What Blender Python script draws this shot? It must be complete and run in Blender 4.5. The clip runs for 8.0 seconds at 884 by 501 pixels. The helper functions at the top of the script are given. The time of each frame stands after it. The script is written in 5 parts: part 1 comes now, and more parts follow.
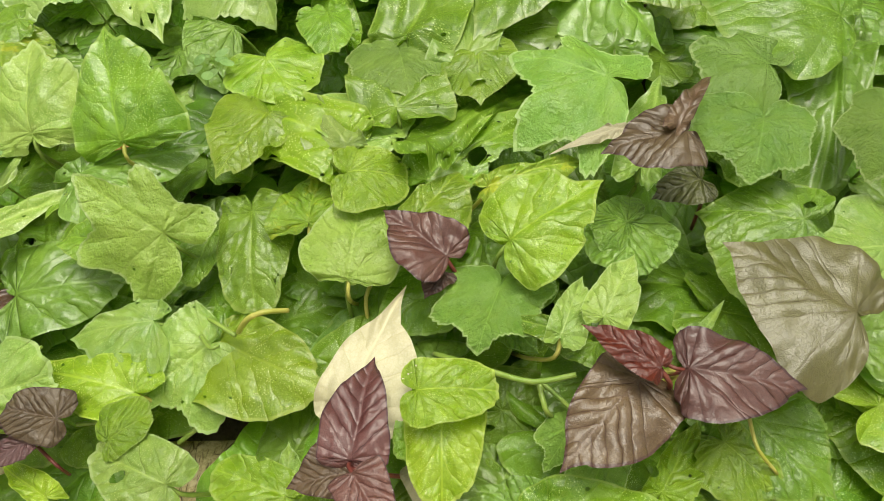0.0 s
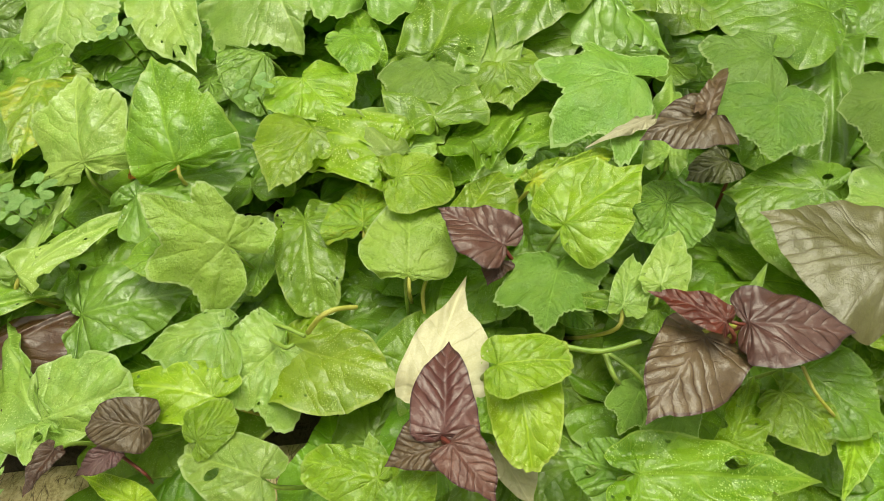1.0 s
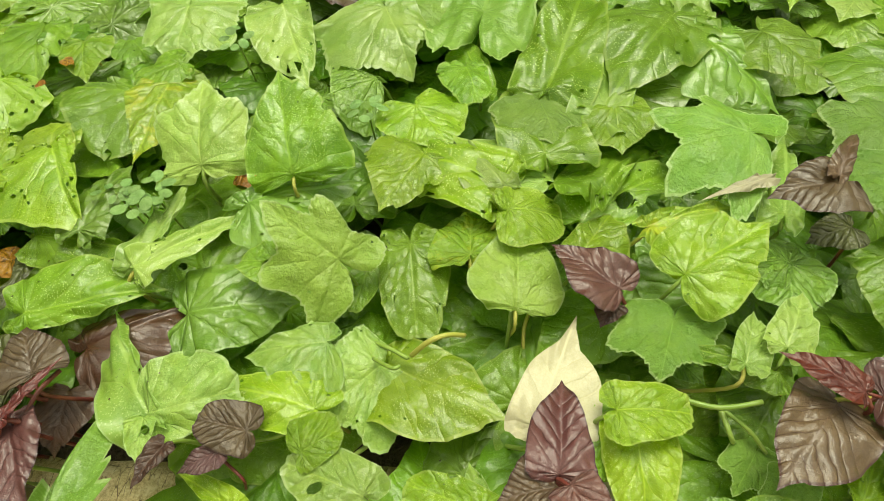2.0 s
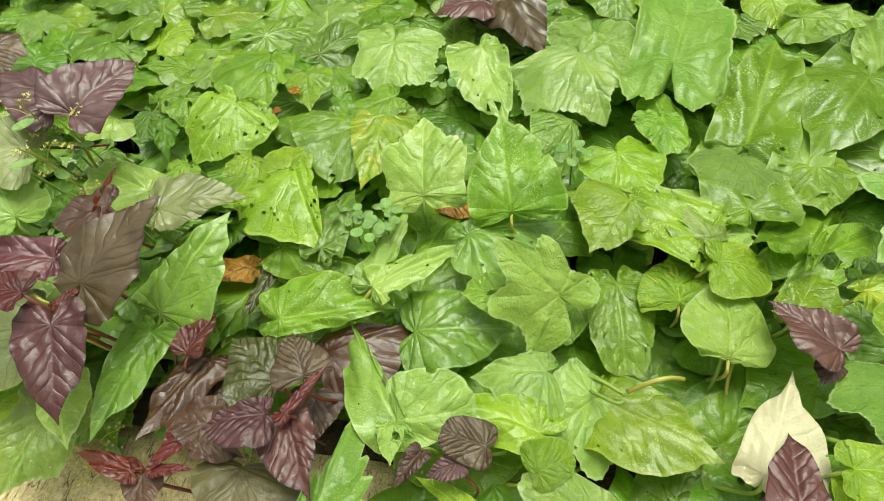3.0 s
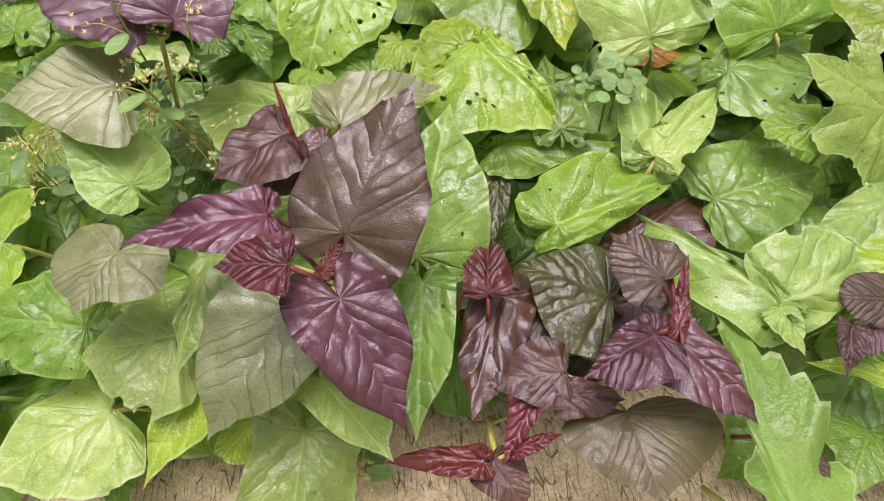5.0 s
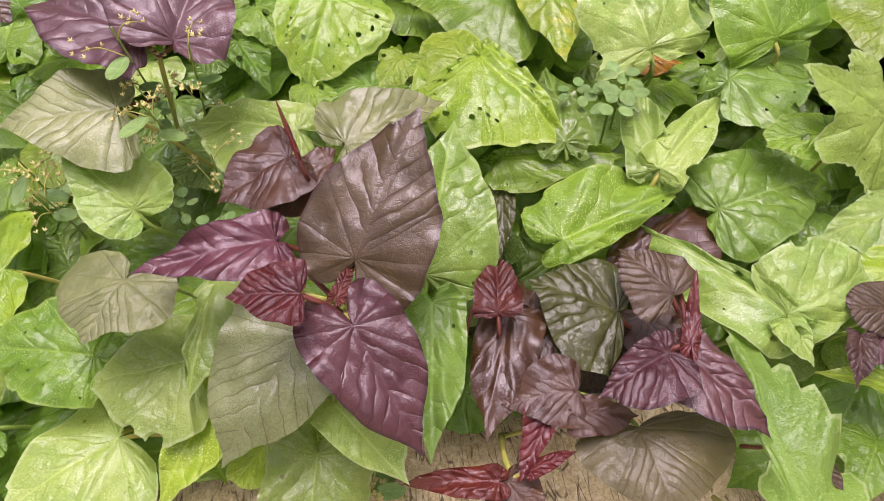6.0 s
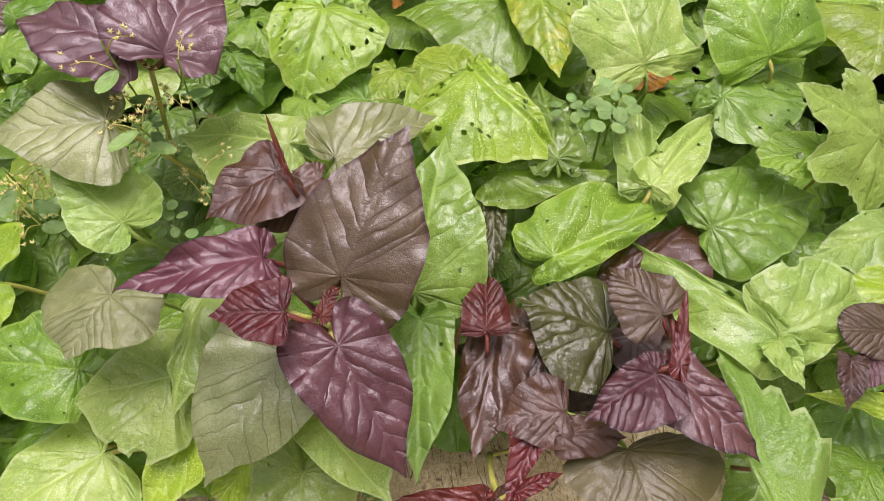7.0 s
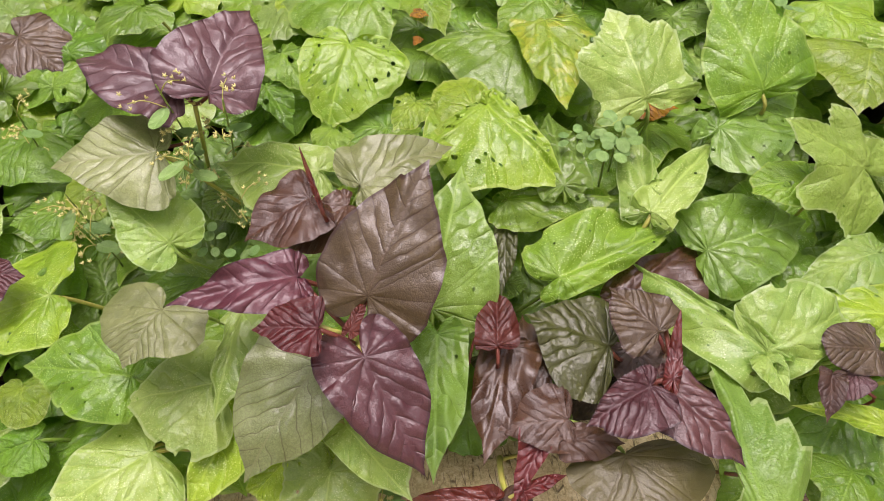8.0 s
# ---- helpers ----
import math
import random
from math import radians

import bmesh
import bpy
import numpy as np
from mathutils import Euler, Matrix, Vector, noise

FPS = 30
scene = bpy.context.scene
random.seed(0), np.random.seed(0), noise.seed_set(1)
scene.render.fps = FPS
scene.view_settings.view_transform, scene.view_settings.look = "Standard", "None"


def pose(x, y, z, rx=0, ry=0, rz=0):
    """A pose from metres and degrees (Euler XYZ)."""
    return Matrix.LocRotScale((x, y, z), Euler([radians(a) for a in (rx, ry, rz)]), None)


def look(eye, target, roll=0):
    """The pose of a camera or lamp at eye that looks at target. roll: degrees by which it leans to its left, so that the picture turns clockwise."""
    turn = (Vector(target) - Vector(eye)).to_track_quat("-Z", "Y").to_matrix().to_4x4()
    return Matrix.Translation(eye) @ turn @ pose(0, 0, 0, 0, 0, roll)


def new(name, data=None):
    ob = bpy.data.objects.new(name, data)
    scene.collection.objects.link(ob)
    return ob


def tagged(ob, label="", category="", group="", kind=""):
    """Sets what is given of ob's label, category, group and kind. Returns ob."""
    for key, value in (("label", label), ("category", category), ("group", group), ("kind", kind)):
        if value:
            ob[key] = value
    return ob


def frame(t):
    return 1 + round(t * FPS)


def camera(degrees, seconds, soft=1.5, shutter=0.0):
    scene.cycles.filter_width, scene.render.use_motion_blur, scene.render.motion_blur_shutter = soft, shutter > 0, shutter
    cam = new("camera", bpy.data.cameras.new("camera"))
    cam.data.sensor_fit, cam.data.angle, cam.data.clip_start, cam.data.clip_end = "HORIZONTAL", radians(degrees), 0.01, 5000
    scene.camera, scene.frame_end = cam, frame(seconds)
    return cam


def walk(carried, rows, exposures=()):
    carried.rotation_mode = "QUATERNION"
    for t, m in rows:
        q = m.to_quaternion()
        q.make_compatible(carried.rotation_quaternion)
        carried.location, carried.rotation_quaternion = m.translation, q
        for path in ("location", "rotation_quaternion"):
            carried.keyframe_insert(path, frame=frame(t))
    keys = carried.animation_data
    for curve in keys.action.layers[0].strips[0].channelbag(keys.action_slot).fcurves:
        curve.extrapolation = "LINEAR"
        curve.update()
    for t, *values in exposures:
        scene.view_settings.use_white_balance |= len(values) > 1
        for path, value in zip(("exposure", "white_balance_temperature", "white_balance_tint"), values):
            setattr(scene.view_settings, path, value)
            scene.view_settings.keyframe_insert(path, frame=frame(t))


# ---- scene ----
cam = camera(71.5, 8.0, soft=0.8)
PATH = [
    (0, (0.025, 0.05, 0.537), (-0.063, 1.112, -1.155), -5.3),
    (0.5, (-0.016, 0.035, 0.546), (-0.1, 1.1, -1.145), -6.8),
    (1, (-0.038, 0.011, 0.548), (-0.037, 1.158, -1.091), -5.2),
    (1.2, (-0.044, 0.013, 0.548), (-0.033, 1.156, -1.093), -5.0),
    (2.3, (-0.138, 0.011, 0.557), (-0.262, 1.258, -1.001), -1.9),
    (2.5, (-0.159, 0.012, 0.575), (-0.328, 1.248, -0.988), -3.3),
    (3, (-0.242, -0.01, 0.609), (-0.514, 1.221, -0.944), -4.4),
    (3.5, (-0.371, 0.043, 0.595), (-0.688, 1.061, -1.097), -9.1),
    (4, (-0.455, 0.054, 0.553), (-0.747, 1.105, -1.124), -11.0),
    (4.2, (-0.487, 0.05, 0.535), (-0.694, 1.045, -1.187), -13.0),
    (5.3, (-0.56, 0.037, 0.502), (-0.497, 1.082, -1.202), -5.7),
    (5.5, (-0.563, 0.043, 0.506), (-0.515, 1.085, -1.201), -6.8),
    (6, (-0.561, 0.053, 0.511), (-0.495, 1.073, -1.208), -6.6),
    (6.5, (-0.556, 0.06, 0.51), (-0.482, 1.093, -1.2), -6.2),
    (7, (-0.552, 0.059, 0.512), (-0.486, 1.097, -1.197), -6.1),
    (7.5, (-0.554, 0.054, 0.528), (-0.548, 1.106, -1.173), -9.6),
    (8, (-0.553, 0.045, 0.551), (-0.528, 1.114, -1.139), -7.7),
]
EXPOSURES = [(0.0, 0.73, 7200, 6), (0.5, 0.71, 7700, -4), (1.2, 0.74, 7700, -4), (2.5, 0.79, 7600, -4), (3.0, 0.79, 7000, -2), (3.5, 0.81, 6300, 4), (4.0, 0.81, 6000, 13), (5.5, 0.84, 6350, 41), (6.5, 0.81, 6450, 37), (7.5, 0.78, 6500, 29), (8.0, 0.78, 6650, 29)]
walk(cam, [(t, look(eye, target, roll)) for t, eye, target, roll in PATH], EXPOSURES)

# ---- sky, sun, exposure ----
world = bpy.data.worlds.new("overcast_sky")
scene.world = world
world.use_nodes = True
wn, wl = world.node_tree.nodes, world.node_tree.links
sky = wn.new("ShaderNodeTexSky")
sky.sky_type, sky.sun_disc = "NISHITA", False
sky.sun_elevation, sky.sun_rotation, sky.dust_density, sky.ozone_density = radians(74), radians(8), 4.0, 0.6
soft_sky = wn.new("ShaderNodeHueSaturation")
soft_sky.inputs["Saturation"].default_value = 0.12
wl.new(sky.outputs[0], soft_sky.inputs["Color"])
wl.new(soft_sky.outputs[0], wn["Background"].inputs["Color"])
wn["Background"].inputs["Strength"].default_value = 0.13
sun = new("sun", bpy.data.lights.new("sun", "SUN"))
sun.data.energy, sun.data.angle, sun.data.color = 1.75, radians(36), (1.0, 0.97, 0.91)
sun.matrix_world = look((0.2, 0.9, 3.2), (0, 0, 0))

# ---- materials ----


class Nodes:
    """A short way to wire the nodes of one material."""

    def __init__(self, name):
        self.mat = bpy.data.materials.new(name)
        self.mat.use_nodes = True
        self.tree = self.mat.node_tree
        self.bsdf = self.tree.nodes["Principled BSDF"]
        self.out = self.tree.nodes["Material Output"]

    def put(self, socket, value):
        if isinstance(value, bpy.types.NodeSocket):
            self.tree.links.new(value, socket)
        elif isinstance(value, tuple) and len(value) == 3 and socket.type == "RGBA":
            socket.default_value = (*value, 1)
        else:
            socket.default_value = value

    def math(self, op, *values):
        n = self.tree.nodes.new("ShaderNodeMath")
        n.operation = op
        for i, v in enumerate(values):
            self.put(n.inputs[i], v)
        return n.outputs[0]

    def ramp(self, value, low, high, a=0.0, b=1.0):
        n = self.tree.nodes.new("ShaderNodeMapRange")
        n.interpolation_type = "SMOOTHSTEP"
        for i, v in enumerate((value, low, high, a, b)):
            self.put(n.inputs[i], v)
        return n.outputs[0]

    def mix(self, factor, a, b, blend="MIX"):
        n = self.tree.nodes.new("ShaderNodeMix")
        n.data_type, n.blend_type = "RGBA", blend
        for i, v in ((0, factor), (6, a), (7, b)):
            self.put(n.inputs[i], v)
        return n.outputs[2]

    def noise(self, vector, scale, detail=3.0, rough=0.6, w=None):
        n = self.tree.nodes.new("ShaderNodeTexNoise")
        n.noise_dimensions = "4D" if w is not None else "3D"
        self.put(n.inputs["Vector"], vector)
        if w is not None:
            self.put(n.inputs["W"], w)
        n.inputs["Scale"].default_value, n.inputs["Detail"].default_value, n.inputs["Roughness"].default_value = scale, detail, rough
        return n.outputs[0]

    def cells(self, vector, scale, feature="F1"):
        n = self.tree.nodes.new("ShaderNodeTexVoronoi")
        n.feature = feature
        self.put(n.inputs["Vector"], vector)
        n.inputs["Scale"].default_value = scale
        return n.outputs[0]

    def bump(self, height, strength, distance):
        n = self.tree.nodes.new("ShaderNodeBump")
        self.put(n.inputs["Height"], height)
        n.inputs["Strength"].default_value, n.inputs["Distance"].default_value = strength, distance
        self.tree.links.new(n.outputs[0], self.bsdf.inputs["Normal"])
        return n.outputs[0]

    def coords(self, which):
        return self.tree.nodes.new("ShaderNodeTexCoord").outputs[which]

    def chance(self):
        return self.tree.nodes.new("ShaderNodeObjectInfo").outputs["Random"]


def leaf_material(name, base, light, vein, rough=0.4, quilt=1.0, speck=0.5, glow=0.25, veiny=0.6, spots=None, vary=0.44, ribs_per=5.0, wet=0.9, edge=None, blister=None):
    """A leaf: base and light are the two colours that mottle it, vein the colour of its ribs, edge that of its thin rim."""
    k = Nodes(name)
    blister = blister or (0.45 if speck else 0.26)
    uv = k.coords("UV")
    r = k.chance()
    shift = k.math("MULTIPLY", r, 37.0)
    sep = k.tree.nodes.new("ShaderNodeSeparateXYZ")
    k.put(sep.inputs[0], uv)
    x = k.math("SUBTRACT", sep.outputs[0], 1.0)
    warp = k.math("MULTIPLY", k.math("SUBTRACT", k.noise(uv, 4.0, 2.0, 0.5, shift), 0.5), 0.34 if speck else 0.24)
    lateral = k.math("SUBTRACT", sep.outputs[1], 1.0)
    y = k.math("ABSOLUTE", lateral)
    ahead = k.math("SUBTRACT", x, k.math("MULTIPLY", y, k.math("ADD", 1.1, k.math("MULTIPLY", y, 0.45))))
    # side ribs that leave the midrib, and ribs that fan out from the stalk
    pin = k.math("PINGPONG", k.math("ADD", k.math("ADD", k.math("MULTIPLY", ahead, ribs_per), k.math("MULTIPLY", k.math("SIGN", lateral), 0.17)), k.math("MULTIPLY", warp, 5.0)), 0.5)
    angle = k.math("ARCTAN2", y, x)
    fan = k.math("PINGPONG", k.math("ADD", k.math("DIVIDE", k.math("SUBTRACT", angle, 0.72), 0.6), warp), 0.5)
    reach = k.math("SQRT", k.math("ADD", k.math("MULTIPLY", x, x), k.math("MULTIPLY", y, y)))
    front = k.math("GREATER_THAN", ahead, 0.0)
    fan_way = k.math("MULTIPLY", fan, k.math("MULTIPLY", reach, 4.2))
    way = k.math("ADD", k.math("MULTIPLY", front, pin), k.math("MULTIPLY", k.math("SUBTRACT", 1.0, front), k.math("ADD", fan_way, 0.012)))
    side = k.ramp(way, 0.004, (0.006 if speck else 0.006) * ribs_per + 0.006, 1.0, 0.0)
    mid = k.ramp(y, 0.004, 0.013, 1.0, 0.0)
    ribs = k.math("MAXIMUM", side, k.math("MULTIPLY", mid, k.math("GREATER_THAN", x, 0.0)))
    pillow = k.math("MULTIPLY", k.math("SUBTRACT", 1.0, k.math("POWER", 2.718, k.math("MULTIPLY", way, -6.5))), k.ramp(y, 0.004, 0.05, 0.35, 1.0))
    pillow = k.math("MULTIPLY", pillow, k.ramp(k.noise(uv, 5.5, 2.0, 0.5, k.math("ADD", shift, 3.0)), 0.3, 0.62, 0.35, 1.0))
    # the net of small veins, with fine pillows between them
    bent = k.mix(0.05, uv, k.tree.nodes.new("ShaderNodeTexNoise").outputs[1])
    net = k.ramp(k.cells(bent, 34.0, "DISTANCE_TO_EDGE"), 0.0, 0.16)
    fine = k.ramp(k.cells(bent, 92.0, "DISTANCE_TO_EDGE"), 0.02, 0.2)
    grain = k.noise(uv, 42.0, 4.0, 0.7, shift)
    broad = k.noise(uv, 2.3, 3.0, 0.55, shift)
    mottle = k.ramp(k.math("ADD", k.math("MULTIPLY", broad, 0.6), k.math("MULTIPLY", grain, 0.4)), 0.40, 0.60)
    colour = k.mix(mottle, base, light)
    colour = k.mix(k.math("MULTIPLY", k.math("SUBTRACT", 1.0, net), 0.4 if speck else 0.2), colour, light if speck else vein)
    colour = k.mix(k.math("MULTIPLY", k.math("SUBTRACT", 1.0, fine), 0.3 if speck else 0.22), colour, vein)
    colour = k.mix(k.math("MULTIPLY", ribs, veiny), colour, vein)
    stem = k.math("MULTIPLY", mid, k.math("GREATER_THAN", x, 0.0))
    colour = k.mix(k.math("MULTIPLY", stem, 0.4), colour, tuple(min(0.8, 1.35 * c) for c in light))
    if speck:
        # pale dots, dense in patches
        dots = k.ramp(k.cells(uv, 66.0), 0.18, 0.36, 1.0, 0.0)
        dots = k.math("MULTIPLY", dots, k.ramp(k.noise(uv, 5.0, 3.0, 0.6, shift), 0.36, 0.6))
        colour = k.mix(k.math("MULTIPLY", dots, speck), colour, tuple(min(0.75, 1.35 * c + 0.13) for c in vein))
    if spots:
        blots = k.ramp(k.math("ADD", k.noise(uv, 7.0, 3.0, 0.6, shift), k.math("MULTIPLY", broad, 0.4)), 0.74, 0.8)
        colour = k.mix(k.math("MULTIPLY", blots, 0.85), colour, spots)
    if speck:
        # yellowing between the ribs and brown feeding marks
        aged = k.ramp(k.math("ADD", k.math("MULTIPLY", k.noise(uv, 3.1, 4.0, 0.65, k.math("ADD", shift, 11.0)), 0.8), k.math("MULTIPLY", r, 0.2)), 0.5, 0.68)
        colour = k.mix(k.math("MULTIPLY", aged, 0.3), colour, (min(0.6, light[0] * 1.22), light[1] * 1.06, light[2] * 0.5))
        marks = k.math("MULTIPLY", k.ramp(k.cells(uv, 44.0), 0.10, 0.16, 1.0, 0.0), k.ramp(k.noise(uv, 4.2, 3.0, 0.6, k.math("ADD", shift, 5.0)), 0.51, 0.6))
        colour = k.mix(k.math("MULTIPLY", marks, 0.85), colour, (0.07, 0.06, 0.015))
    rim = k.tree.nodes.new("ShaderNodeUVMap")
    rim.uv_map = "Rim"
    out = k.tree.nodes.new("ShaderNodeSeparateXYZ")
    k.put(out.inputs[0], rim.outputs[0])
    if edge:
        colour = k.mix(k.ramp(out.outputs[0], 0.95, 0.97, 0.0, 0.9), colour, edge)
    tone = k.tree.nodes.new("ShaderNodeHueSaturation")
    k.put(tone.inputs["Hue"], k.math("ADD", 0.5, k.math("MULTIPLY", k.math("SUBTRACT", r, 0.5), 0.018)))
    k.put(tone.inputs["Value"], k.math("ADD", 1.0 - vary / 2, k.math("MULTIPLY", k.math("FRACT", shift), vary)))
    k.put(tone.inputs["Color"], colour)
    colour = tone.outputs[0]
    # relief in millimetres: pillows between the ribs, wrinkles, blisters, the net, grain
    wrinkle = k.noise(uv, 8.0, 2.0, 0.5, shift)
    crinkle = k.noise(uv, 21.0, 3.0, 0.55, shift)
    smooth = k.math("ADD", k.math("MULTIPLY", pillow, (1.9 if speck else 1.2) * quilt), k.math("ADD", k.math("MULTIPLY", wrinkle, 2.0 if speck else 0.45), k.math("MULTIPLY", crinkle, 1.5 * blister)))
    rough_part = k.math("ADD", k.math("MULTIPLY", net, 0.07 if speck else 0.10), k.math("ADD", k.math("MULTIPLY", fine, 0.05), k.math("MULTIPLY", grain, 0.3 * blister)))
    drops = k.math("MULTIPLY", k.ramp(k.cells(uv, 47.0), 0.05, 0.3, 1.0, 0.0), k.ramp(k.noise(uv, 6.0, 2.0, 0.5, shift), 0.5, 0.6))
    rough_part = k.math("ADD", rough_part, k.math("MULTIPLY", drops, 0.22 if speck else 0.1))
    gloss = k.bump(k.math("ADD", smooth, k.math("MULTIPLY", rough_part, 0.35)), 1.0, 0.001)
    normal = k.bump(k.math("ADD", smooth, rough_part), 1.0, 0.001)
    k.put(k.bsdf.inputs["Base Color"], colour)
    k.put(k.bsdf.inputs["Roughness"], k.ramp(k.math("ADD", k.math("MULTIPLY", grain, 0.5), k.math("MULTIPLY", broad, 0.5)), 0.35, 0.65, rough - 0.06, rough + 0.14))
    k.put(k.bsdf.inputs["Specular IOR Level"], 0.34)
    # a film of rain water that lies in patches
    film = k.ramp(k.math("ADD", k.math("MULTIPLY", k.noise(uv, 3.4, 3.0, 0.6, k.math("ADD", shift, 23.0)), 0.75), k.math("MULTIPLY", grain, 0.25)), 0.40, 0.54)
    k.put(k.bsdf.inputs["Coat Weight"], k.math("MULTIPLY", film, wet) if speck else 0.5 * wet)
    k.put(k.bsdf.inputs["Coat Roughness"], 0.25 if speck else 0.27)
    k.put(k.bsdf.inputs["Coat IOR"], 1.5 if speck else 1.6)
    k.put(k.bsdf.inputs["Coat Normal"], gloss)
    thin = k.tree.nodes.new("ShaderNodeBsdfTranslucent")
    k.put(thin.inputs["Color"], k.mix(0.5, colour, light))
    k.put(thin.inputs["Normal"], normal)
    both = k.tree.nodes.new("ShaderNodeMixShader")
    both.inputs[0].default_value = glow
    k.put(both.inputs[1], k.bsdf.outputs[0])
    k.put(both.inputs[2], thin.outputs[0])
    k.put(k.out.inputs["Surface"], both.outputs[0])
    return k.mat


PALE_EDGE = (0.36, 0.50, 0.17)
GREEN = leaf_material("green_leaf", (0.088, 0.222, 0.009), (0.178, 0.352, 0.019), (0.28, 0.43, 0.05), glow=0.4, quilt=0.45, veiny=0.7, speck=0.9, edge=(0.26, 0.40, 0.06))
LIME = leaf_material("yellow_green_leaf", (0.132, 0.280, 0.006), (0.248, 0.412, 0.017), (0.36, 0.49, 0.06), glow=0.4, quilt=0.45, veiny=0.7, speck=0.9, edge=(0.34, 0.47, 0.08))
PALE = leaf_material("pale_green_leaf", (0.165, 0.322, 0.040), (0.285, 0.440, 0.084), (0.37, 0.49, 0.13), rough=0.46, glow=0.37, quilt=0.45, veiny=0.6, speck=0.7, edge=PALE_EDGE)
COOL = leaf_material("cool_green_leaf", (0.095, 0.215, 0.016), (0.17, 0.31, 0.035), (0.25, 0.41, 0.09), rough=0.31, glow=0.35, quilt=0.9, edge=(0.22, 0.36, 0.08), wet=1.0, speck=0.3)
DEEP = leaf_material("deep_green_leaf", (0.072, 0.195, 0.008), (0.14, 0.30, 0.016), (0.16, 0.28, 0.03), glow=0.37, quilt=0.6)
SQUASH = leaf_material("squash_leaf", (0.125, 0.275, 0.028), (0.205, 0.37, 0.055), (0.28, 0.44, 0.09), rough=0.5, quilt=0.5, veiny=0.3, glow=0.37, wet=0.6, edge=PALE_EDGE, speck=0.35, blister=1.3)
LIGHT_SQUASH = leaf_material("light_squash_leaf", (0.21, 0.39, 0.04), (0.31, 0.49, 0.085), (0.38, 0.52, 0.11), rough=0.45, quilt=0.5, veiny=0.3, glow=0.37, wet=0.7, edge=PALE_EDGE, speck=0.4, blister=1.3, vary=0.1)
PURPLE = leaf_material("purple_leaf", (0.066, 0.013, 0.018), (0.106, 0.030, 0.035), (0.05, 0.011, 0.016), rough=0.4, quilt=0.85, speck=0, glow=0.12, veiny=0.8, ribs_per=6.2, wet=1.0, edge=(0.04, 0.008, 0.012))
MAUVE = leaf_material("mauve_leaf", (0.10, 0.042, 0.048), (0.16, 0.085, 0.085), (0.06, 0.014, 0.02), rough=0.4, quilt=0.8, speck=0, glow=0.12, veiny=0.8, ribs_per=6.2, wet=1.0, edge=(0.05, 0.012, 0.016))
PLUM = leaf_material("plum_leaf", (0.094, 0.032, 0.026), (0.142, 0.060, 0.048), (0.04, 0.012, 0.013), rough=0.4, quilt=0.8, speck=0, glow=0.12, veiny=0.8, ribs_per=6.2, wet=1.0, edge=(0.04, 0.01, 0.012))
RED = leaf_material("red_leaf", (0.075, 0.007, 0.004), (0.125, 0.016, 0.008), (0.045, 0.006, 0.005), rough=0.38, quilt=0.9, speck=0, glow=0.15, veiny=0.8, ribs_per=6.2, wet=1.0)
BROWN = leaf_material("brown_leaf", (0.078, 0.050, 0.021), (0.122, 0.083, 0.037), (0.045, 0.017, 0.012), rough=0.4, quilt=0.8, speck=0, glow=0.12, veiny=0.8, ribs_per=6.2, wet=1.0, edge=(0.05, 0.02, 0.014))
BRONZE = leaf_material("bronze_leaf", (0.098, 0.092, 0.028), (0.142, 0.134, 0.046), (0.08, 0.05, 0.025), rough=0.42, quilt=0.45, speck=0, glow=0.15, veiny=0.75, ribs_per=6.2, wet=1.0)
MAROON = leaf_material("wet_maroon_leaf", (0.050, 0.019, 0.007), (0.080, 0.035, 0.013), (0.045, 0.016, 0.009), rough=0.3, quilt=0.4, speck=0, glow=0.12, veiny=0.5, ribs_per=6.2, wet=1.0)
OLIVE = leaf_material("olive_leaf", (0.178, 0.225, 0.070), (0.268, 0.322, 0.118), (0.09, 0.072, 0.03), rough=0.4, quilt=0.75, speck=0, glow=0.18, veiny=0.75, ribs_per=6.2, wet=1.0)
DARK = leaf_material("dark_wet_leaf", (0.044, 0.052, 0.009), (0.075, 0.088, 0.018), (0.02, 0.018, 0.008), rough=0.32, quilt=1.6, speck=0, glow=0.1, wet=0.9)
CREAM = leaf_material("cream_leaf", (0.43, 0.41, 0.265), (0.53, 0.51, 0.355), (0.40, 0.36, 0.17), rough=0.5, quilt=0.6, speck=0, glow=0.2, veiny=0.4, wet=0.4)
YELLOW = leaf_material("yellow_leaf", (0.15, 0.31, 0.010), (0.26, 0.41, 0.03), (0.34, 0.44, 0.05), speck=0.3, spots=(0.38, 0.46, 0.03), blister=1.2)
WEED = leaf_material("weed_leaflet", (0.15, 0.31, 0.06), (0.24, 0.42, 0.12), (0.30, 0.46, 0.16), rough=0.5, quilt=0.3, speck=0, veiny=0.2)
ORANGE = leaf_material("orange_dry_leaf", (0.40, 0.16, 0.01), (0.55, 0.28, 0.02), (0.22, 0.07, 0.01), speck=0, spots=(0.08, 0.03, 0.01))


def plain_material(name, a, b, scale, rough, relief, distance):
    k = Nodes(name)
    at = k.coords("Object")
    n = k.noise(at, scale, 5.0, 0.65)
    colour = k.mix(k.ramp(n, 0.35, 0.65), a, b)
    k.put(k.bsdf.inputs["Base Color"], colour)
    k.put(k.bsdf.inputs["Roughness"], rough)
    k.bump(k.math("ADD", n, k.noise(at, scale * 6, 3.0)), relief, distance)
    return k.mat


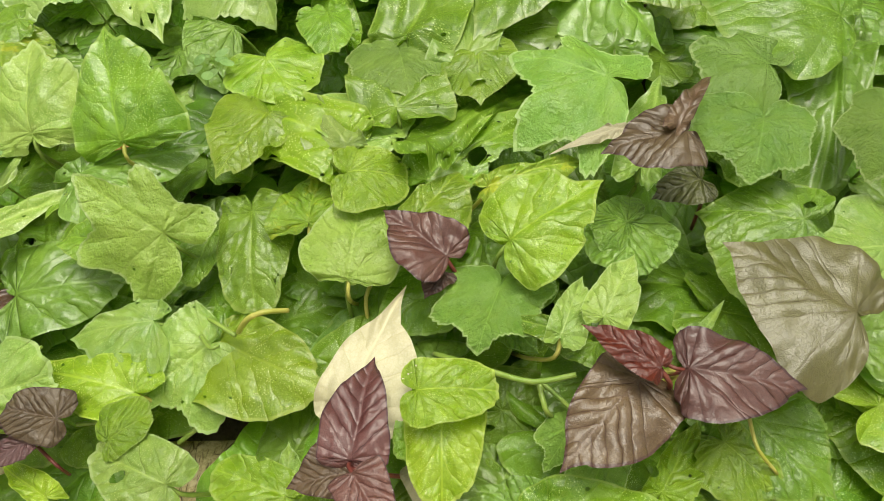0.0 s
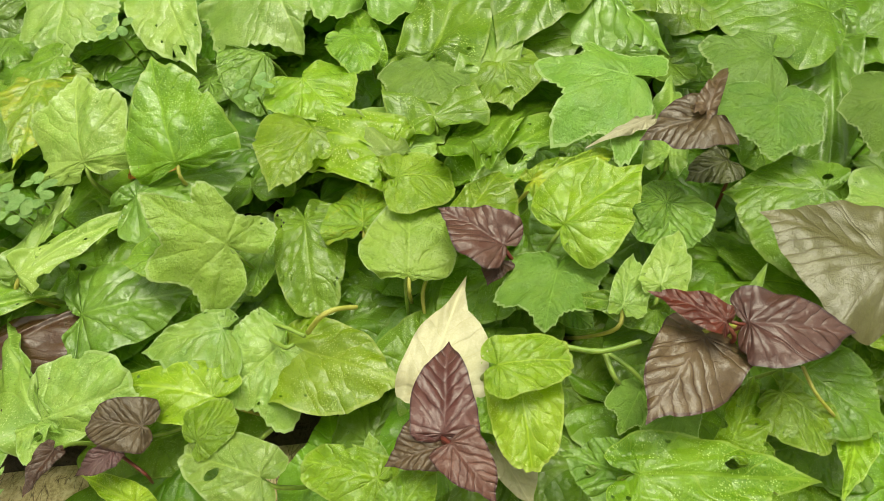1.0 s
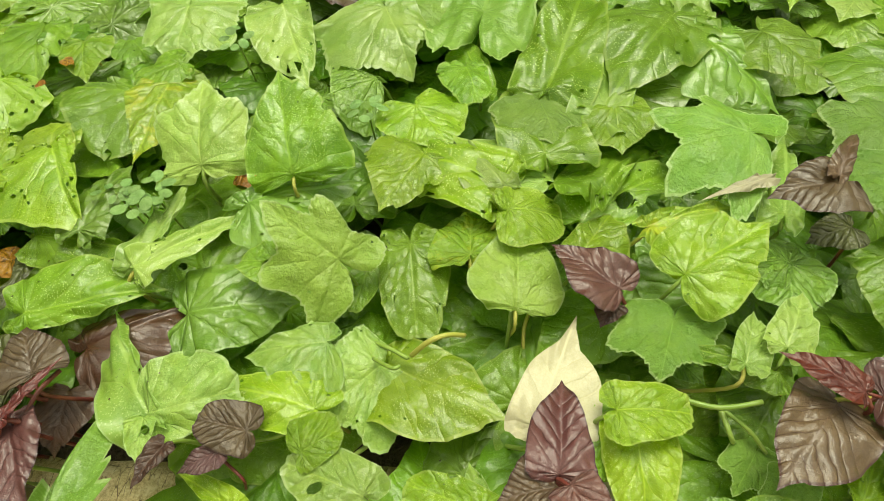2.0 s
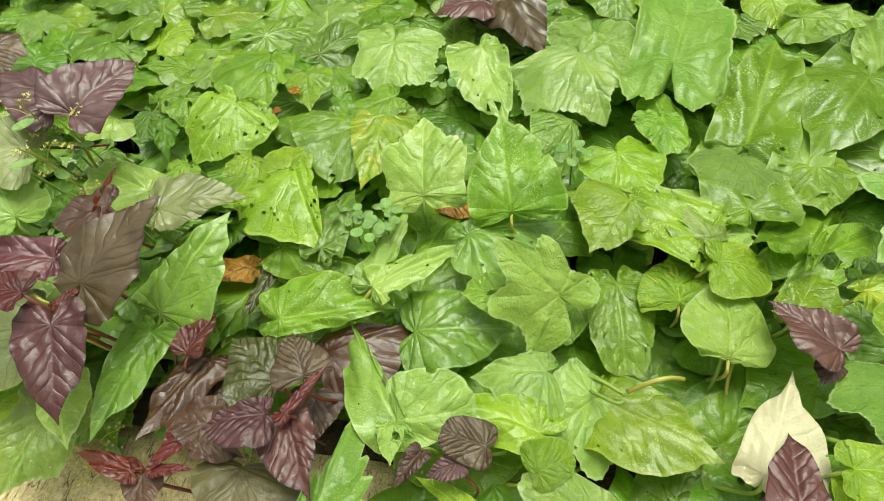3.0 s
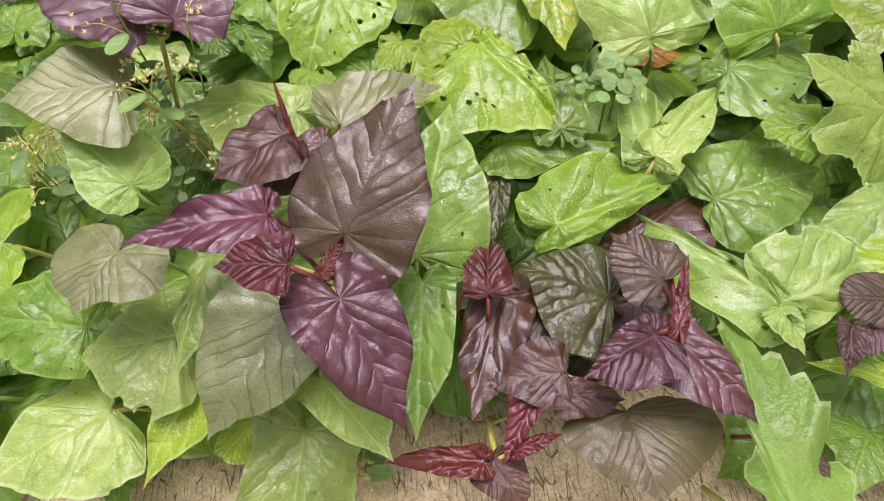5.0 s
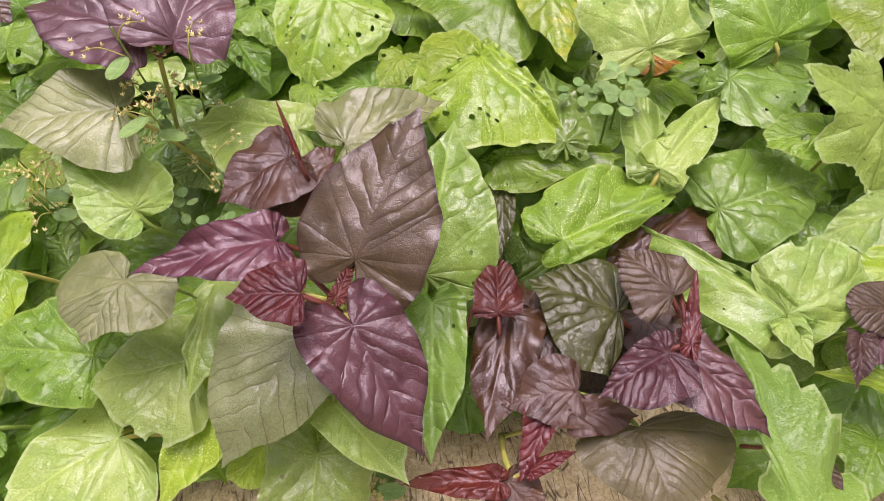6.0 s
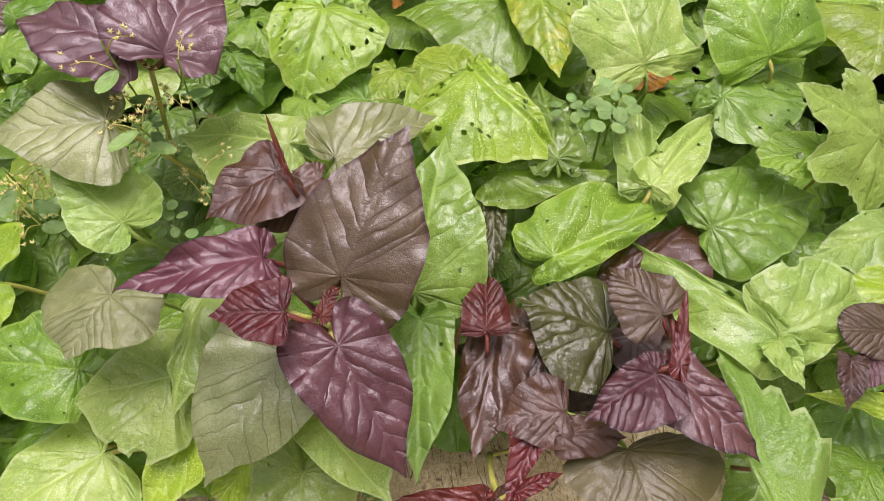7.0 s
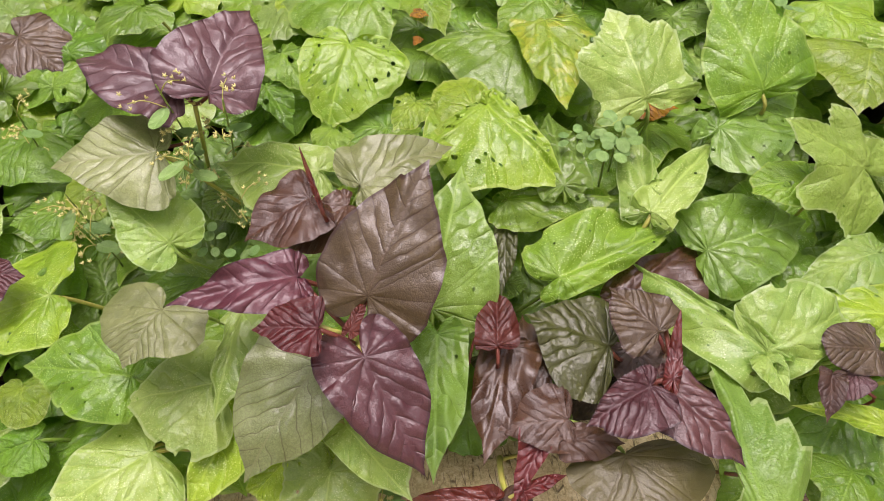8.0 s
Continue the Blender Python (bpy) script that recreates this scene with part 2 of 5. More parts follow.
def slab_material():
    """Weathered concrete: sandy grains, damp stains and fine cracks that run across it."""
    k = Nodes("weathered_concrete")
    at = k.coords("Object")
    stretch = k.tree.nodes.new("ShaderNodeMapping")
    stretch.inputs["Scale"].default_value = (1.0, 0.16, 1.0)
    k.put(stretch.inputs["Vector"], at)
    grain = k.noise(at, 420.0, 4.0, 0.7)
    lumps = k.noise(at, 120.0, 3.0, 0.6)
    stain = k.noise(at, 14.0, 5.0, 0.6)
    cracks = k.ramp(k.cells(stretch.outputs[0], 190.0, "DISTANCE_TO_EDGE"), 0.008, 0.05, 1.0, 0.0)
    cracks = k.math("MULTIPLY", cracks, k.ramp(k.noise(at, 70.0, 3.0, 0.6), 0.44, 0.56))
    colour = k.mix(k.ramp(grain, 0.3, 0.7), (0.42, 0.33, 0.155), (0.72, 0.61, 0.34))
    colour = k.mix(k.ramp(lumps, 0.5, 0.72), colour, (0.76, 0.67, 0.42))
    colour = k.mix(k.ramp(stain, 0.5, 0.75, 0.0, 0.6), colour, (0.38, 0.32, 0.17))
    colour = k.mix(k.math("MULTIPLY", cracks, 0.8), colour, (0.13, 0.09, 0.045))
    k.put(k.bsdf.inputs["Base Color"], colour)
    k.put(k.bsdf.inputs["Roughness"], k.ramp(stain, 0.4, 0.7, 0.75, 0.5))
    height = k.math("ADD", k.math("MULTIPLY", grain, 0.6), k.math("SUBTRACT", lumps, cracks))
    k.bump(height, 0.8, 0.003)
    return k.mat


SOIL = plain_material("damp_soil", (0.042, 0.03, 0.016), (0.09, 0.064, 0.036), 60.0, 0.85, 0.9, 0.01)
SLAB = slab_material()
# for the two added walls: dark to block low sky, pale to bounce light
SHADE_WALL = plain_material("shade_wall_plaster", (0.06, 0.065, 0.04), (0.11, 0.11, 0.07), 5.0, 0.9, 0.6, 0.01)
BOUNCE_WALL = plain_material("bounce_wall_plaster", (0.60, 0.58, 0.52), (0.70, 0.68, 0.62), 4.0, 0.85, 0.4, 0.004)
STALK = plain_material("green_stalk", (0.14, 0.24, 0.03), (0.24, 0.33, 0.07), 40.0, 0.45, 0.3, 0.001)
YSTALK = plain_material("yellow_stalk", (0.30, 0.32, 0.05), (0.42, 0.40, 0.10), 40.0, 0.45, 0.3, 0.001)
RSTALK = plain_material("red_stalk", (0.11, 0.02, 0.015), (0.18, 0.05, 0.03), 40.0, 0.45, 0.3, 0.001)
BLOOM = plain_material("yellow_bloom", (0.52, 0.48, 0.12), (0.62, 0.58, 0.26), 60.0, 0.6, 0.3, 0.001)

# ---- builders ----


def part(name, bm, material, parent, label=""):
    """One mesh object under a thing or a part."""
    me = bpy.data.meshes.new(name)
    bm.to_mesh(me)
    bm.free()
    for p in me.polygons:
        p.use_smooth = True
    me.materials.append(material)
    ob = new(name, me)
    ob.parent = parent
    return tagged(ob, label)


def thing(name, x, y, z, label, category, group="", kind=""):
    ob = new(name)
    ob.matrix_world = Matrix.Translation((x, y, z))
    ob.empty_display_size = 0.02
    return tagged(ob, label, category, group, kind)


OUTLINES = {
    "ovate": "0 1  4.5 .88  9 .84  16 .79  25 .72  38 .62  52 .53  66 .45  82 .37  100 .29  120 .22  145 .15  165 .10  180 .05",
    "tailed": "0 1  4.5 .78  9 .70  16 .67  25 .65  40 .62  58 .60  80 .57  105 .54  130 .50  150 .43  163 .33  173 .19  180 .05",
    "heart": "0 1  4.5 .88  9 .835  16 .79  25 .745  40 .68  58 .62  80 .58  105 .56  125 .53  142 .46  154 .34  164 .20  173 .10  180 .04",
    "broad": "0 1  4 .91  12 .83  26 .79  45 .77  65 .74  88 .69  110 .61  128 .54  144 .44  156 .31  166 .18  174 .09  180 .04",
    "round": "0 .97  10 1  25 1  45 .95  70 .89  95 .83  120 .77  143 .68  160 .5  171 .27  180 .05",
    "angled": "0 1  5 .86  14 .70  26 .60  40 .60  52 .66  60 .69  70 .62  90 .55  115 .52  140 .48  158 .37  170 .2  180 .05",
    "spear": "0 1  6 .80  15 .60  28 .44  45 .34  70 .29  100 .27  130 .26  155 .21  170 .12  180 .05",
    "squash": "0 1  6 .94  14 .84  24 .76  32 .76  42 .85  52 .91  58 .90  68 .78  80 .71  90 .72  104 .80  114 .80  124 .72  138 .60  152 .54  165 .38  174 .2  180 .06",
    "star": "0 1  6 .92  14 .76  24 .62  32 .61  42 .78  52 .90  58 .87  68 .68  80 .58  90 .61  104 .78  114 .80  124 .70  138 .57  150 .47  160 .30  170 .14  180 .05",
    "frill": "0 1  3 .94  6 .82  9 .82  12 .72  14 .60  17 .67  20 .64  23 .52  27 .59  31 .56  35 .45  41 .51  47 .48  53 .39  62 .46  72 .43  82 .35  95 .40  110 .36  125 .28  140 .30  160 .2  180 .05",
}
RINGS, RAYS = 14, 112


def outline(kind):
    """The reach of a leaf's rim by angle from the midrib, as a smooth table over half a turn."""
    text = [float(v) for v in OUTLINES[kind].split()]
    at, reach = np.array(text[0::2]), np.array(text[1::2])
    fine = np.interp(np.linspace(0, 180, RAYS // 2 + 1), at, reach)
    if kind not in ("squash", "frill", "star"):
        for _ in range(2):
            fine[2:-1] = (fine[1:-2] + 2 * fine[2:-1] + fine[3:]) / 4
    return fine


def half_width(kind):
    a = np.radians(np.linspace(0, 180, RAYS // 2 + 1))
    return float(np.max(outline(kind) * np.sin(a)))


def leaf_mesh(kind, length, width, arch=0.05, cup=-0.05, wave=0.03, holes=0, seed=0, bites=0, fold=0.0, back=1.0, quilt=1.0, gaps=(), ribs=5.0, shear=0.0):
    """A leaf whose stalk meets it at the origin, with its tip along +x and half-widths (left, right): arch lifts its middle, cup raises (or drops) the sides,
    wave ruffles the rim, fold bends the two halves towards each other; holes and bites are eaten through it."""
    rnd = random.Random(seed)
    rim = outline(kind)
    both = [w / half_width(kind) / length for w in width]
    toothed = kind in ("squash", "frill", "star")
    phase = [rnd.uniform(0, 6.28) for _ in range(6)]
    rag = 0.04 if holes else 0.02
    uneven = [1 + 0.035 * math.sin(2 * math.pi * j / RAYS * 2 + phase[0]) + 0.03 * math.sin(2 * math.pi * j / RAYS * 5 + phase[1]) + rag * noise.noise((j * 0.34, phase[1] * 7, 0.5)) for j in range(RAYS)]
    skew = rnd.uniform(-0.08, 0.08)
    level = 0.05 * noise.noise((phase[5] * 9, 0, seed * 0.37)) + 0.022 * noise.noise((phase[5] * 9, 0, seed * 0.37))
    verts, uvs = [], []
    for j in range(RAYS):
        a = 2 * math.pi * j / RAYS
        half = min(j, RAYS - j)
        wide = both[0] if 2 * j < RAYS else both[1]
        reach = rim[half] * (uneven[j] if half > 3 else 1)
        if toothed and half > 1:
            reach *= 1 + (0.016 if j % 2 else -0.014) + rnd.uniform(-0.014, 0.014)
        for i in range(1, RINGS + 1):
            s = (i / RINGS) ** 0.85
            x, y = reach * s * math.cos(a), reach * s * math.sin(a)
            px, py = (x if x > 0 else x * back) + shear * y * wide, y * wide + skew * x * x * (1 - x) * 0.6
            t = max(-0.5, min(1.0, x))
            z = arch * 4 * t * (1 - t) if t > 0 else arch * 4 * t * (1 + 1.2 * t)
            z += cup * (abs(py) / 0.5) ** 2 + fold * abs(py)
            yy = abs(y * wide)
            ahead = x - 1.1 * yy - 0.45 * yy * yy
            turn = ahead * ribs + (0.17 if y > 0 else -0.17) if ahead > 0 else (math.atan2(yy, x) - 0.72) / 0.6
            z -= 0.0016 * quilt * math.cos(2 * math.pi * turn) * min(1, s * 2.2) * (1 - 0.5 * s) * (1.0 if ahead > 0 else 0.4)
            z += 0.008 * min(1.0, abs(py) / 0.06) - 0.008
            edge = s ** 3
            z += wave * edge * (math.sin(5 * a + phase[2]) + 0.7 * math.sin(9 * a + phase[3]) + 0.4 * math.sin(15 * a + phase[4]))
            z += 0.05 * noise.noise((x * 2.6 + phase[5] * 9, y * 2.6, seed * 0.37)) + 0.022 * noise.noise((x * 7 + phase[5] * 9, y * 7, seed * 0.37)) - level
            verts.append((px * length, py * length, z * length))
            uvs.append((x + 1, y * wide + 1))
    centre = len(verts)
    verts.append((0, 0, 0))
    uvs.append((1, 1))
    faces = []
    for j in range(RAYS):
        k = (j + 1) % RAYS
        faces.append((centre, j * RINGS, k * RINGS))
        for i in range(RINGS - 1):
            faces.append((j * RINGS + i, j * RINGS + i + 1, k * RINGS + i + 1, k * RINGS + i))
    pricked, skip = set(), set()
    for _ in range(holes):
        # two neighbouring faces open into one small uneven hole
        j, i = rnd.randrange(4, RAYS - 4), rnd.randrange(6, RINGS - 3)
        k = (j + 1) % RAYS
        ring = [j * RINGS + i, j * RINGS + i + 1, j * RINGS + i + 2, k * RINGS + i + 2, k * RINGS + i + 1, k * RINGS + i]
        if pricked & set(ring):
            continue
        pricked |= set(ring)
        skip.add((ring[0], ring[1], ring[4], ring[5]))
        skip.add((ring[1], ring[2], ring[3], ring[4]))
        mx, my, mz = (sum(verts[n][a] for n in ring) / 6 for a in range(3))
        mu, mv = (sum(uvs[n][a] for n in ring) / 6 for a in range(2))
        turn = math.atan2(verts[ring[0]][1] - my, verts[ring[0]][0] - mx)
        way = 1 if (verts[ring[0]][0] - mx) * (verts[ring[1]][1] - my) > (verts[ring[0]][1] - my) * (verts[ring[1]][0] - mx) else -1
        size, slim = rnd.uniform(0.007, 0.034 if holes > 40 else 0.019), rnd.uniform(0.4 if holes > 40 else 0.55, 1.0)
        for c, n in enumerate(ring):
            f = size * rnd.uniform(0.75, 1.2)
            dx, dy = f * math.cos(turn + way * c * 1.047), f * slim * math.sin(turn + way * c * 1.047)
            verts[n] = (mx + dx * length, my + dy * length, mz)
            uvs[n] = (mu + dx, mv + dy)
    gone = []
    for n in range(bites):
        a = rnd.uniform(0.15, 2.5) * rnd.choice((-1, 1))
        s = rnd.uniform(0.3, 0.86)
        reach = rim[int(abs(a) / math.pi * (RAYS // 2))] * s
        gone.append((reach * math.cos(a) * length, reach * math.sin(a) * (both[0] if a > 0 else both[1]) * length, rnd.uniform(0.06, 0.11) * length, rnd.uniform(0, 3.1), rnd.uniform(0.45, 0.95)))
    for n in range(min(3, holes // 4)):
        # notches eaten into the rim
        a = rnd.uniform(0.4, 2.4) * rnd.choice((-1, 1))
        reach = rim[int(abs(a) / math.pi * (RAYS // 2))] * 1.0
        gone.append((reach * math.cos(a) * length, reach * math.sin(a) * (both[0] if a > 0 else both[1]) * length, rnd.uniform(0.04, 0.09) * length, rnd.uniform(0, 3.1), rnd.uniform(0.5, 0.95)))
    gone += [(gx * length, gy * length, gr * length, 0.4 + gx, 0.7) for gx, gy, gr in gaps]
    inside = {}
    for hx, hy, hr, turn, flat in gone:
        c, s = math.cos(turn), math.sin(turn)
        for n, (x, y, z) in enumerate(verts[:-1]):
            dx, dy = x - hx, y - hy
            if abs(dx) > hr * 1.1 or abs(dy) > hr * 1.1:
                continue
            u, v = (dx * c + dy * s) / hr, (-dx * s + dy * c) / (hr * flat)
            far = math.hypot(u, v)
            if far < 1:
                inside[n] = (hx, hy, hr, c, s, flat, u, v, far)
    bm = bmesh.new()
    made = []
    for n, (x, y, z) in enumerate(verts):
        if n in inside:
            hx, hy, hr, c, s, flat, u, v, far = inside[n]
            if far > 0.05:
                u, v = u / far * hr, v / far * hr * flat
                x, y = hx + u * c - v * s, hy + u * s + v * c
        made.append(bm.verts.new((x, y, z)))
    layer, rim_layer = bm.loops.layers.uv.new("UVMap"), bm.loops.layers.uv.new("Rim")
    for f in faces:
        if f in skip or all(n in inside for n in f):
            continue
        face = bm.faces.new([made[n] for n in f])
        for loop, n in zip(face.loops, f):
            loop[layer].uv = uvs[n]
            loop[rim_layer].uv = (0.0 if n == centre else ((n % RINGS + 1) / RINGS) ** 0.85, 0.0)
    for v in [v for v in bm.verts if not v.link_faces]:
        bm.verts.remove(v)
    return bm


def tube(points, radius, sides=6, taper=0.8):
    """A round stalk through the points, thinner towards its end."""
    bm = bmesh.new()
    pts = [Vector(p) for p in points]
    smooth = []
    for i in range(len(pts) - 1):
        a, b, c, d = pts[max(i - 1, 0)], pts[i], pts[i + 1], pts[min(i + 2, len(pts) - 1)]
        for n in range(4):
            t = n / 4
            smooth.append(0.5 * (2 * b + (c - a) * t + (2 * a - 5 * b + 4 * c - d) * t * t + (3 * b - a - 3 * c + d) * t ** 3))
    smooth.append(pts[-1])
    rings = []
    for i, p in enumerate(smooth):
        way = (smooth[min(i + 1, len(smooth) - 1)] - smooth[max(i - 1, 0)]).normalized()
        side = way.cross(Vector((0.13, 0.31, 0.94))).normalized()
        up = side.cross(way)
        r = radius * (1 - (1 - taper) * i / (len(smooth) - 1))
        rings.append([bm.verts.new(p + r * (side * math.cos(6.2832 * k / sides) + up * math.sin(6.2832 * k / sides))) for k in range(sides)])
    for a, b in zip(rings, rings[1:]):
        for k in range(sides):
            bm.faces.new((a[k], a[(k + 1) % sides], b[(k + 1) % sides], b[k]))
    bm.faces.new(rings[-1])
    bm.faces.new(list(reversed(rings[0])))
    bmesh.ops.recalc_face_normals(bm, faces=bm.faces)
    return bm


PLACED = []
DEEP_RIBBED = (PURPLE, MAUVE, PLUM, RED, BROWN, BRONZE, MAROON, OLIVE)
COUNT = [0]


def leaf(vine, kind, material, x, y, z, heading, pitch, roll, length, width, arch=0.06, cup=-0.06, wave=0.025, holes=0, bites=0, fold=0.0, back=1.0, quilt=1.0, gaps=(), label="", stalk=True, shear=0.0):
    """A leaf of a vine with its stalk: x, y, z is where they meet, heading and pitch the way of its tip."""
    COUNT[0] += 1
    if material in (GREEN, LIME, PALE, COOL, DEEP):
        holes = holes * 2 + (COUNT[0] * 7) % 6
    m = Matrix.Translation((x, y, z)) @ Matrix.Rotation(radians(heading), 4, "Z") @ Matrix.Rotation(-radians(pitch), 4, "Y") @ Matrix.Rotation(radians(roll), 4, "X")
    base = vine.matrix_world.translation
    ob = part("leaf", leaf_mesh(kind, length, width, arch, cup, wave, holes, COUNT[0], bites, fold, back, quilt, gaps, 6.2 if material in DEEP_RIBBED else 5.0, shear), material, vine, label)
    ob.matrix_basis = Matrix.Translation(-base) @ m
    mid = m @ Vector((length * 0.35, 0, 0))
    PLACED.append((mid.x, mid.y, mid.z, max(length, sum(width)) * 0.5))
    if stalk:
        rnd = random.Random(COUNT[0])
        back = m.to_3x3() @ Vector((-1, 0, 0))
        side = rnd.uniform(-0.02, 0.02)
        start = Vector((x, y, z - 0.003 - 0.014 * length))
        foot = Vector((x + back.x * 0.035 + side, y + abs(back.y) * 0.02 + 0.015, max(0.012, z - 0.11)))
        pts = [start, start + Vector((back.x * 0.010, back.y * 0.010, -0.012)), start.lerp(foot, 0.5) + Vector((back.x * 0.006, back.y * 0.006, -0.01)), foot]
        colour = RSTALK if material in (PURPLE, MAUVE, PLUM, RED, BROWN, DARK) else (YSTALK if COUNT[0] % 3 == 0 else STALK)
        part("petiole", tube([p - base for p in pts], 0.0013 + 0.004 * length, 6, 1.15), colour, vine)
    return ob



def stalk(vine, material, radius, *points):
    at = vine.matrix_world.translation
    return part("stem", tube([Vector(p) - at for p in points], radius, 7, 0.85), material, vine)


def disc(radius, long, bend):
    """A small oval leaflet, its stalk end at the origin."""
    bm = bmesh.new()
    rings = []
    for i in range(4):
        s = (i + 1) / 4
        rings.append([bm.verts.new((radius * long * (1 + s * math.cos(a)), radius * s * math.sin(a), bend * radius * (s * s - 0.5 + 0.4 * math.cos(a)))) for a in [2 * math.pi * j / 14 for j in range(14)]])
    mid = bm.verts.new((radius * long, 0, -0.5 * bend * radius))
    layer = bm.loops.layers.uv.new("UVMap")
    for j in range(14):
        k = (j + 1) % 14
        bm.faces.new((mid, rings[0][j], rings[0][k]))
        for a, b in zip(rings, rings[1:]):
            bm.faces.new((a[j], b[j], b[k], a[k]))
    for f in bm.faces:
        for loop in f.loops:
            loop[layer].uv = (1 + loop.vert.co.x / (2 * radius * long), 1 + loop.vert.co.y / (2 * radius * long))
    return bm


def clover_weed(x, y, z, size, count, turn):
    """A weed with round leaflets on short arms at the end of a thin stem."""
    rnd = random.Random(int(1000 * (x + 3)))
    ob = thing("clover_weed", x, y, 0, "small blue-green weed with round leaflets between the vines", "weed", "clover weeds")
    part("stem", tube([(0.01, 0.02, 0.01), (0.004, 0.008, z * 0.6), (0, 0, z - 0.004)], 0.0012), STALK, ob)
    for n in range(count):
        a = radians(turn) + 2.399 * n
        far = size * (0.35 + 0.9 * (n / count) ** 0.7)
        leaflet = part("leaflet", disc(size * rnd.uniform(0.36, 0.48), 1.25, rnd.uniform(-0.4, 0.3)), WEED, ob)
        leaflet.matrix_basis = pose(far * math.cos(a) * 0.8, far * math.sin(a) * 0.8, z + rnd.uniform(-0.004, 0.004), rnd.uniform(-15, 15), rnd.uniform(-15, 15), math.degrees(a) + rnd.uniform(-25, 25))
    return ob


def flower_weed(x, y, z, lean, branches):
    """A thin upright weed with small leaves and loose heads of tiny yellow flowers."""
    rnd = random.Random(int(1000 * (x + 3)) + 7)
    ob = thing("flowering_weed", x, y, 0, "slender green weed with tiny pale yellow flowers", "weed", "flowering weeds")
    top = Vector((lean[0], lean[1], z))
    part("stem", tube([(0, 0, 0), top * 0.5 + Vector((0.006, 0.004, 0)), top], 0.0012, 6, 0.5), STALK, ob)
    for n in range(branches):
        s = 0.62 + 0.4 * n / branches
        start = top * min(s, 1)
        a = 2.4 * n + rnd.uniform(-0.4, 0.4)
        end = start + Vector((0.022 * math.cos(a), 0.022 * math.sin(a), rnd.uniform(0.0, 0.018)))
        branch = part("branch", tube([start, start.lerp(end, 0.5) + Vector((0, 0, 0.005)), end], 0.0005, 5, 0.7), YSTALK, ob)
        for q in range(rnd.randrange(5, 9)):
            bm = bmesh.new()
            petals = 5
            c = bm.verts.new((0, 0, 0))
            ring = []
            for j in range(petals * 4):
                r = 0.0019 * (1.0 if j % 4 in (1, 2) else 0.45)
                ring.append(bm.verts.new((r * math.cos(2 * math.pi * j / (petals * 4)), r * math.sin(2 * math.pi * j / (petals * 4)), 0.0009 if j % 4 in (1, 2) else 0)))
            for j in range(petals * 4):
                bm.faces.new((c, ring[j], ring[(j + 1) % (petals * 4)]))
            under = bm.verts.new((0, 0, -0.0018))
            for j in range(petals * 4):
                bm.faces.new((under, ring[(j + 1) % (petals * 4)], ring[j]))
            bloom = part("bloom", bm, BLOOM, branch)
            p = start.lerp(end, rnd.uniform(0.55, 1.1)) + Vector((rnd.uniform(-0.007, 0.007), rnd.uniform(-0.007, 0.007), rnd.uniform(0.001, 0.005)))
            bloom.matrix_basis = Matrix.Translation(p) @ pose(0, 0, 0, rnd.uniform(-50, 50), rnd.uniform(-50, 50), rnd.uniform(0, 360))
        if n % 2 == 0:
            small = part("leaflet", disc(0.006, 2.0, 0.3), WEED, ob)
            small.matrix_basis = Matrix.Translation(start) @ pose(0, 0, 0, rnd.uniform(-20, 20), rnd.uniform(-10, 25), math.degrees(a) + 60)
    return ob


# ---- ground and slab ----
RND = random.Random(11)


def sheet(name, x0, x1, y0, y1, nx, ny, rough, material, label, category):
    bm = bmesh.new()
    grid = [[bm.verts.new((x0 + (x1 - x0) * i / nx, y0 + (y1 - y0) * j / ny, 0)) for i in range(nx + 1)] for j in range(ny + 1)]
    for row in grid:
        for v in row:
            v.co.z = 0.014 + rough * noise.noise((v.co.x * 9, v.co.y * 9, 0.3)) + rough * 0.5 * noise.noise((v.co.x * 31, v.co.y * 31, 2.0))
            v.co.z = max(v.co.z, 0.024 - 0.25 * max(0.0, v.co.y - 0.2))
    for j in range(ny):
        for i in range(nx):
            bm.faces.new((grid[j][i], grid[j][i + 1], grid[j + 1][i + 1], grid[j + 1][i]))
    ob = part(name, bm, material, None)
    return tagged(ob, label, category, "", "structure")


# the bed under the leaves, set into the wide flat ground
bed = sheet("soil", -2.6, 2.0, 0.17, 2.4, 150, 80, 0.016, SOIL, "dark damp garden soil under the leaves", "soil")
far = bmesh.new()
bmesh.ops.create_grid(far, x_segments=20, y_segments=20, size=300)
for v in far.verts:
    v.co.z = -0.03
tagged(part("ground", far, SOIL, None), "flat bare earth reaching the horizon", "ground", "", "structure")

# the concrete slab along the bed, with a worn uneven edge
slab = bmesh.new()
NX, NY = 220, 40
rows = []
for j in range(NY + 1):
    row = []
    for i in range(NX + 1):
        x, y = -2.6 + 4.6 * i / NX, -1.3 + 1.497 * (j / NY) ** 0.6
        edge = max(0.0, (y - 0.166) / 0.031)
        z = 0.03 + 0.0016 * noise.noise((x * 22, y * 22, 4.0)) - 0.010 * edge ** 3
        if j == NY:
            y += 0.006 * noise.noise((x * 14, 0.0, 1.0))
        row.append(slab.verts.new((x, y, z)))
    rows.append(row)
rows.append([slab.verts.new((v.co.x, v.co.y + 0.002, -0.03)) for v in rows[-1]])
rows.insert(0, [slab.verts.new((v.co.x, v.co.y, -0.03)) for v in rows[0]])
for a, b in zip(rows, rows[1:]):
    for i in range(NX):
        slab.faces.new((a[i], a[i + 1], b[i + 1], b[i]))
tagged(part("pavement", slab, SLAB, None), "weathered sandy concrete slab with fine cracks", "pavement", "", "structure")

# plain unseen walls added beyond the bed and across the slab to shape light


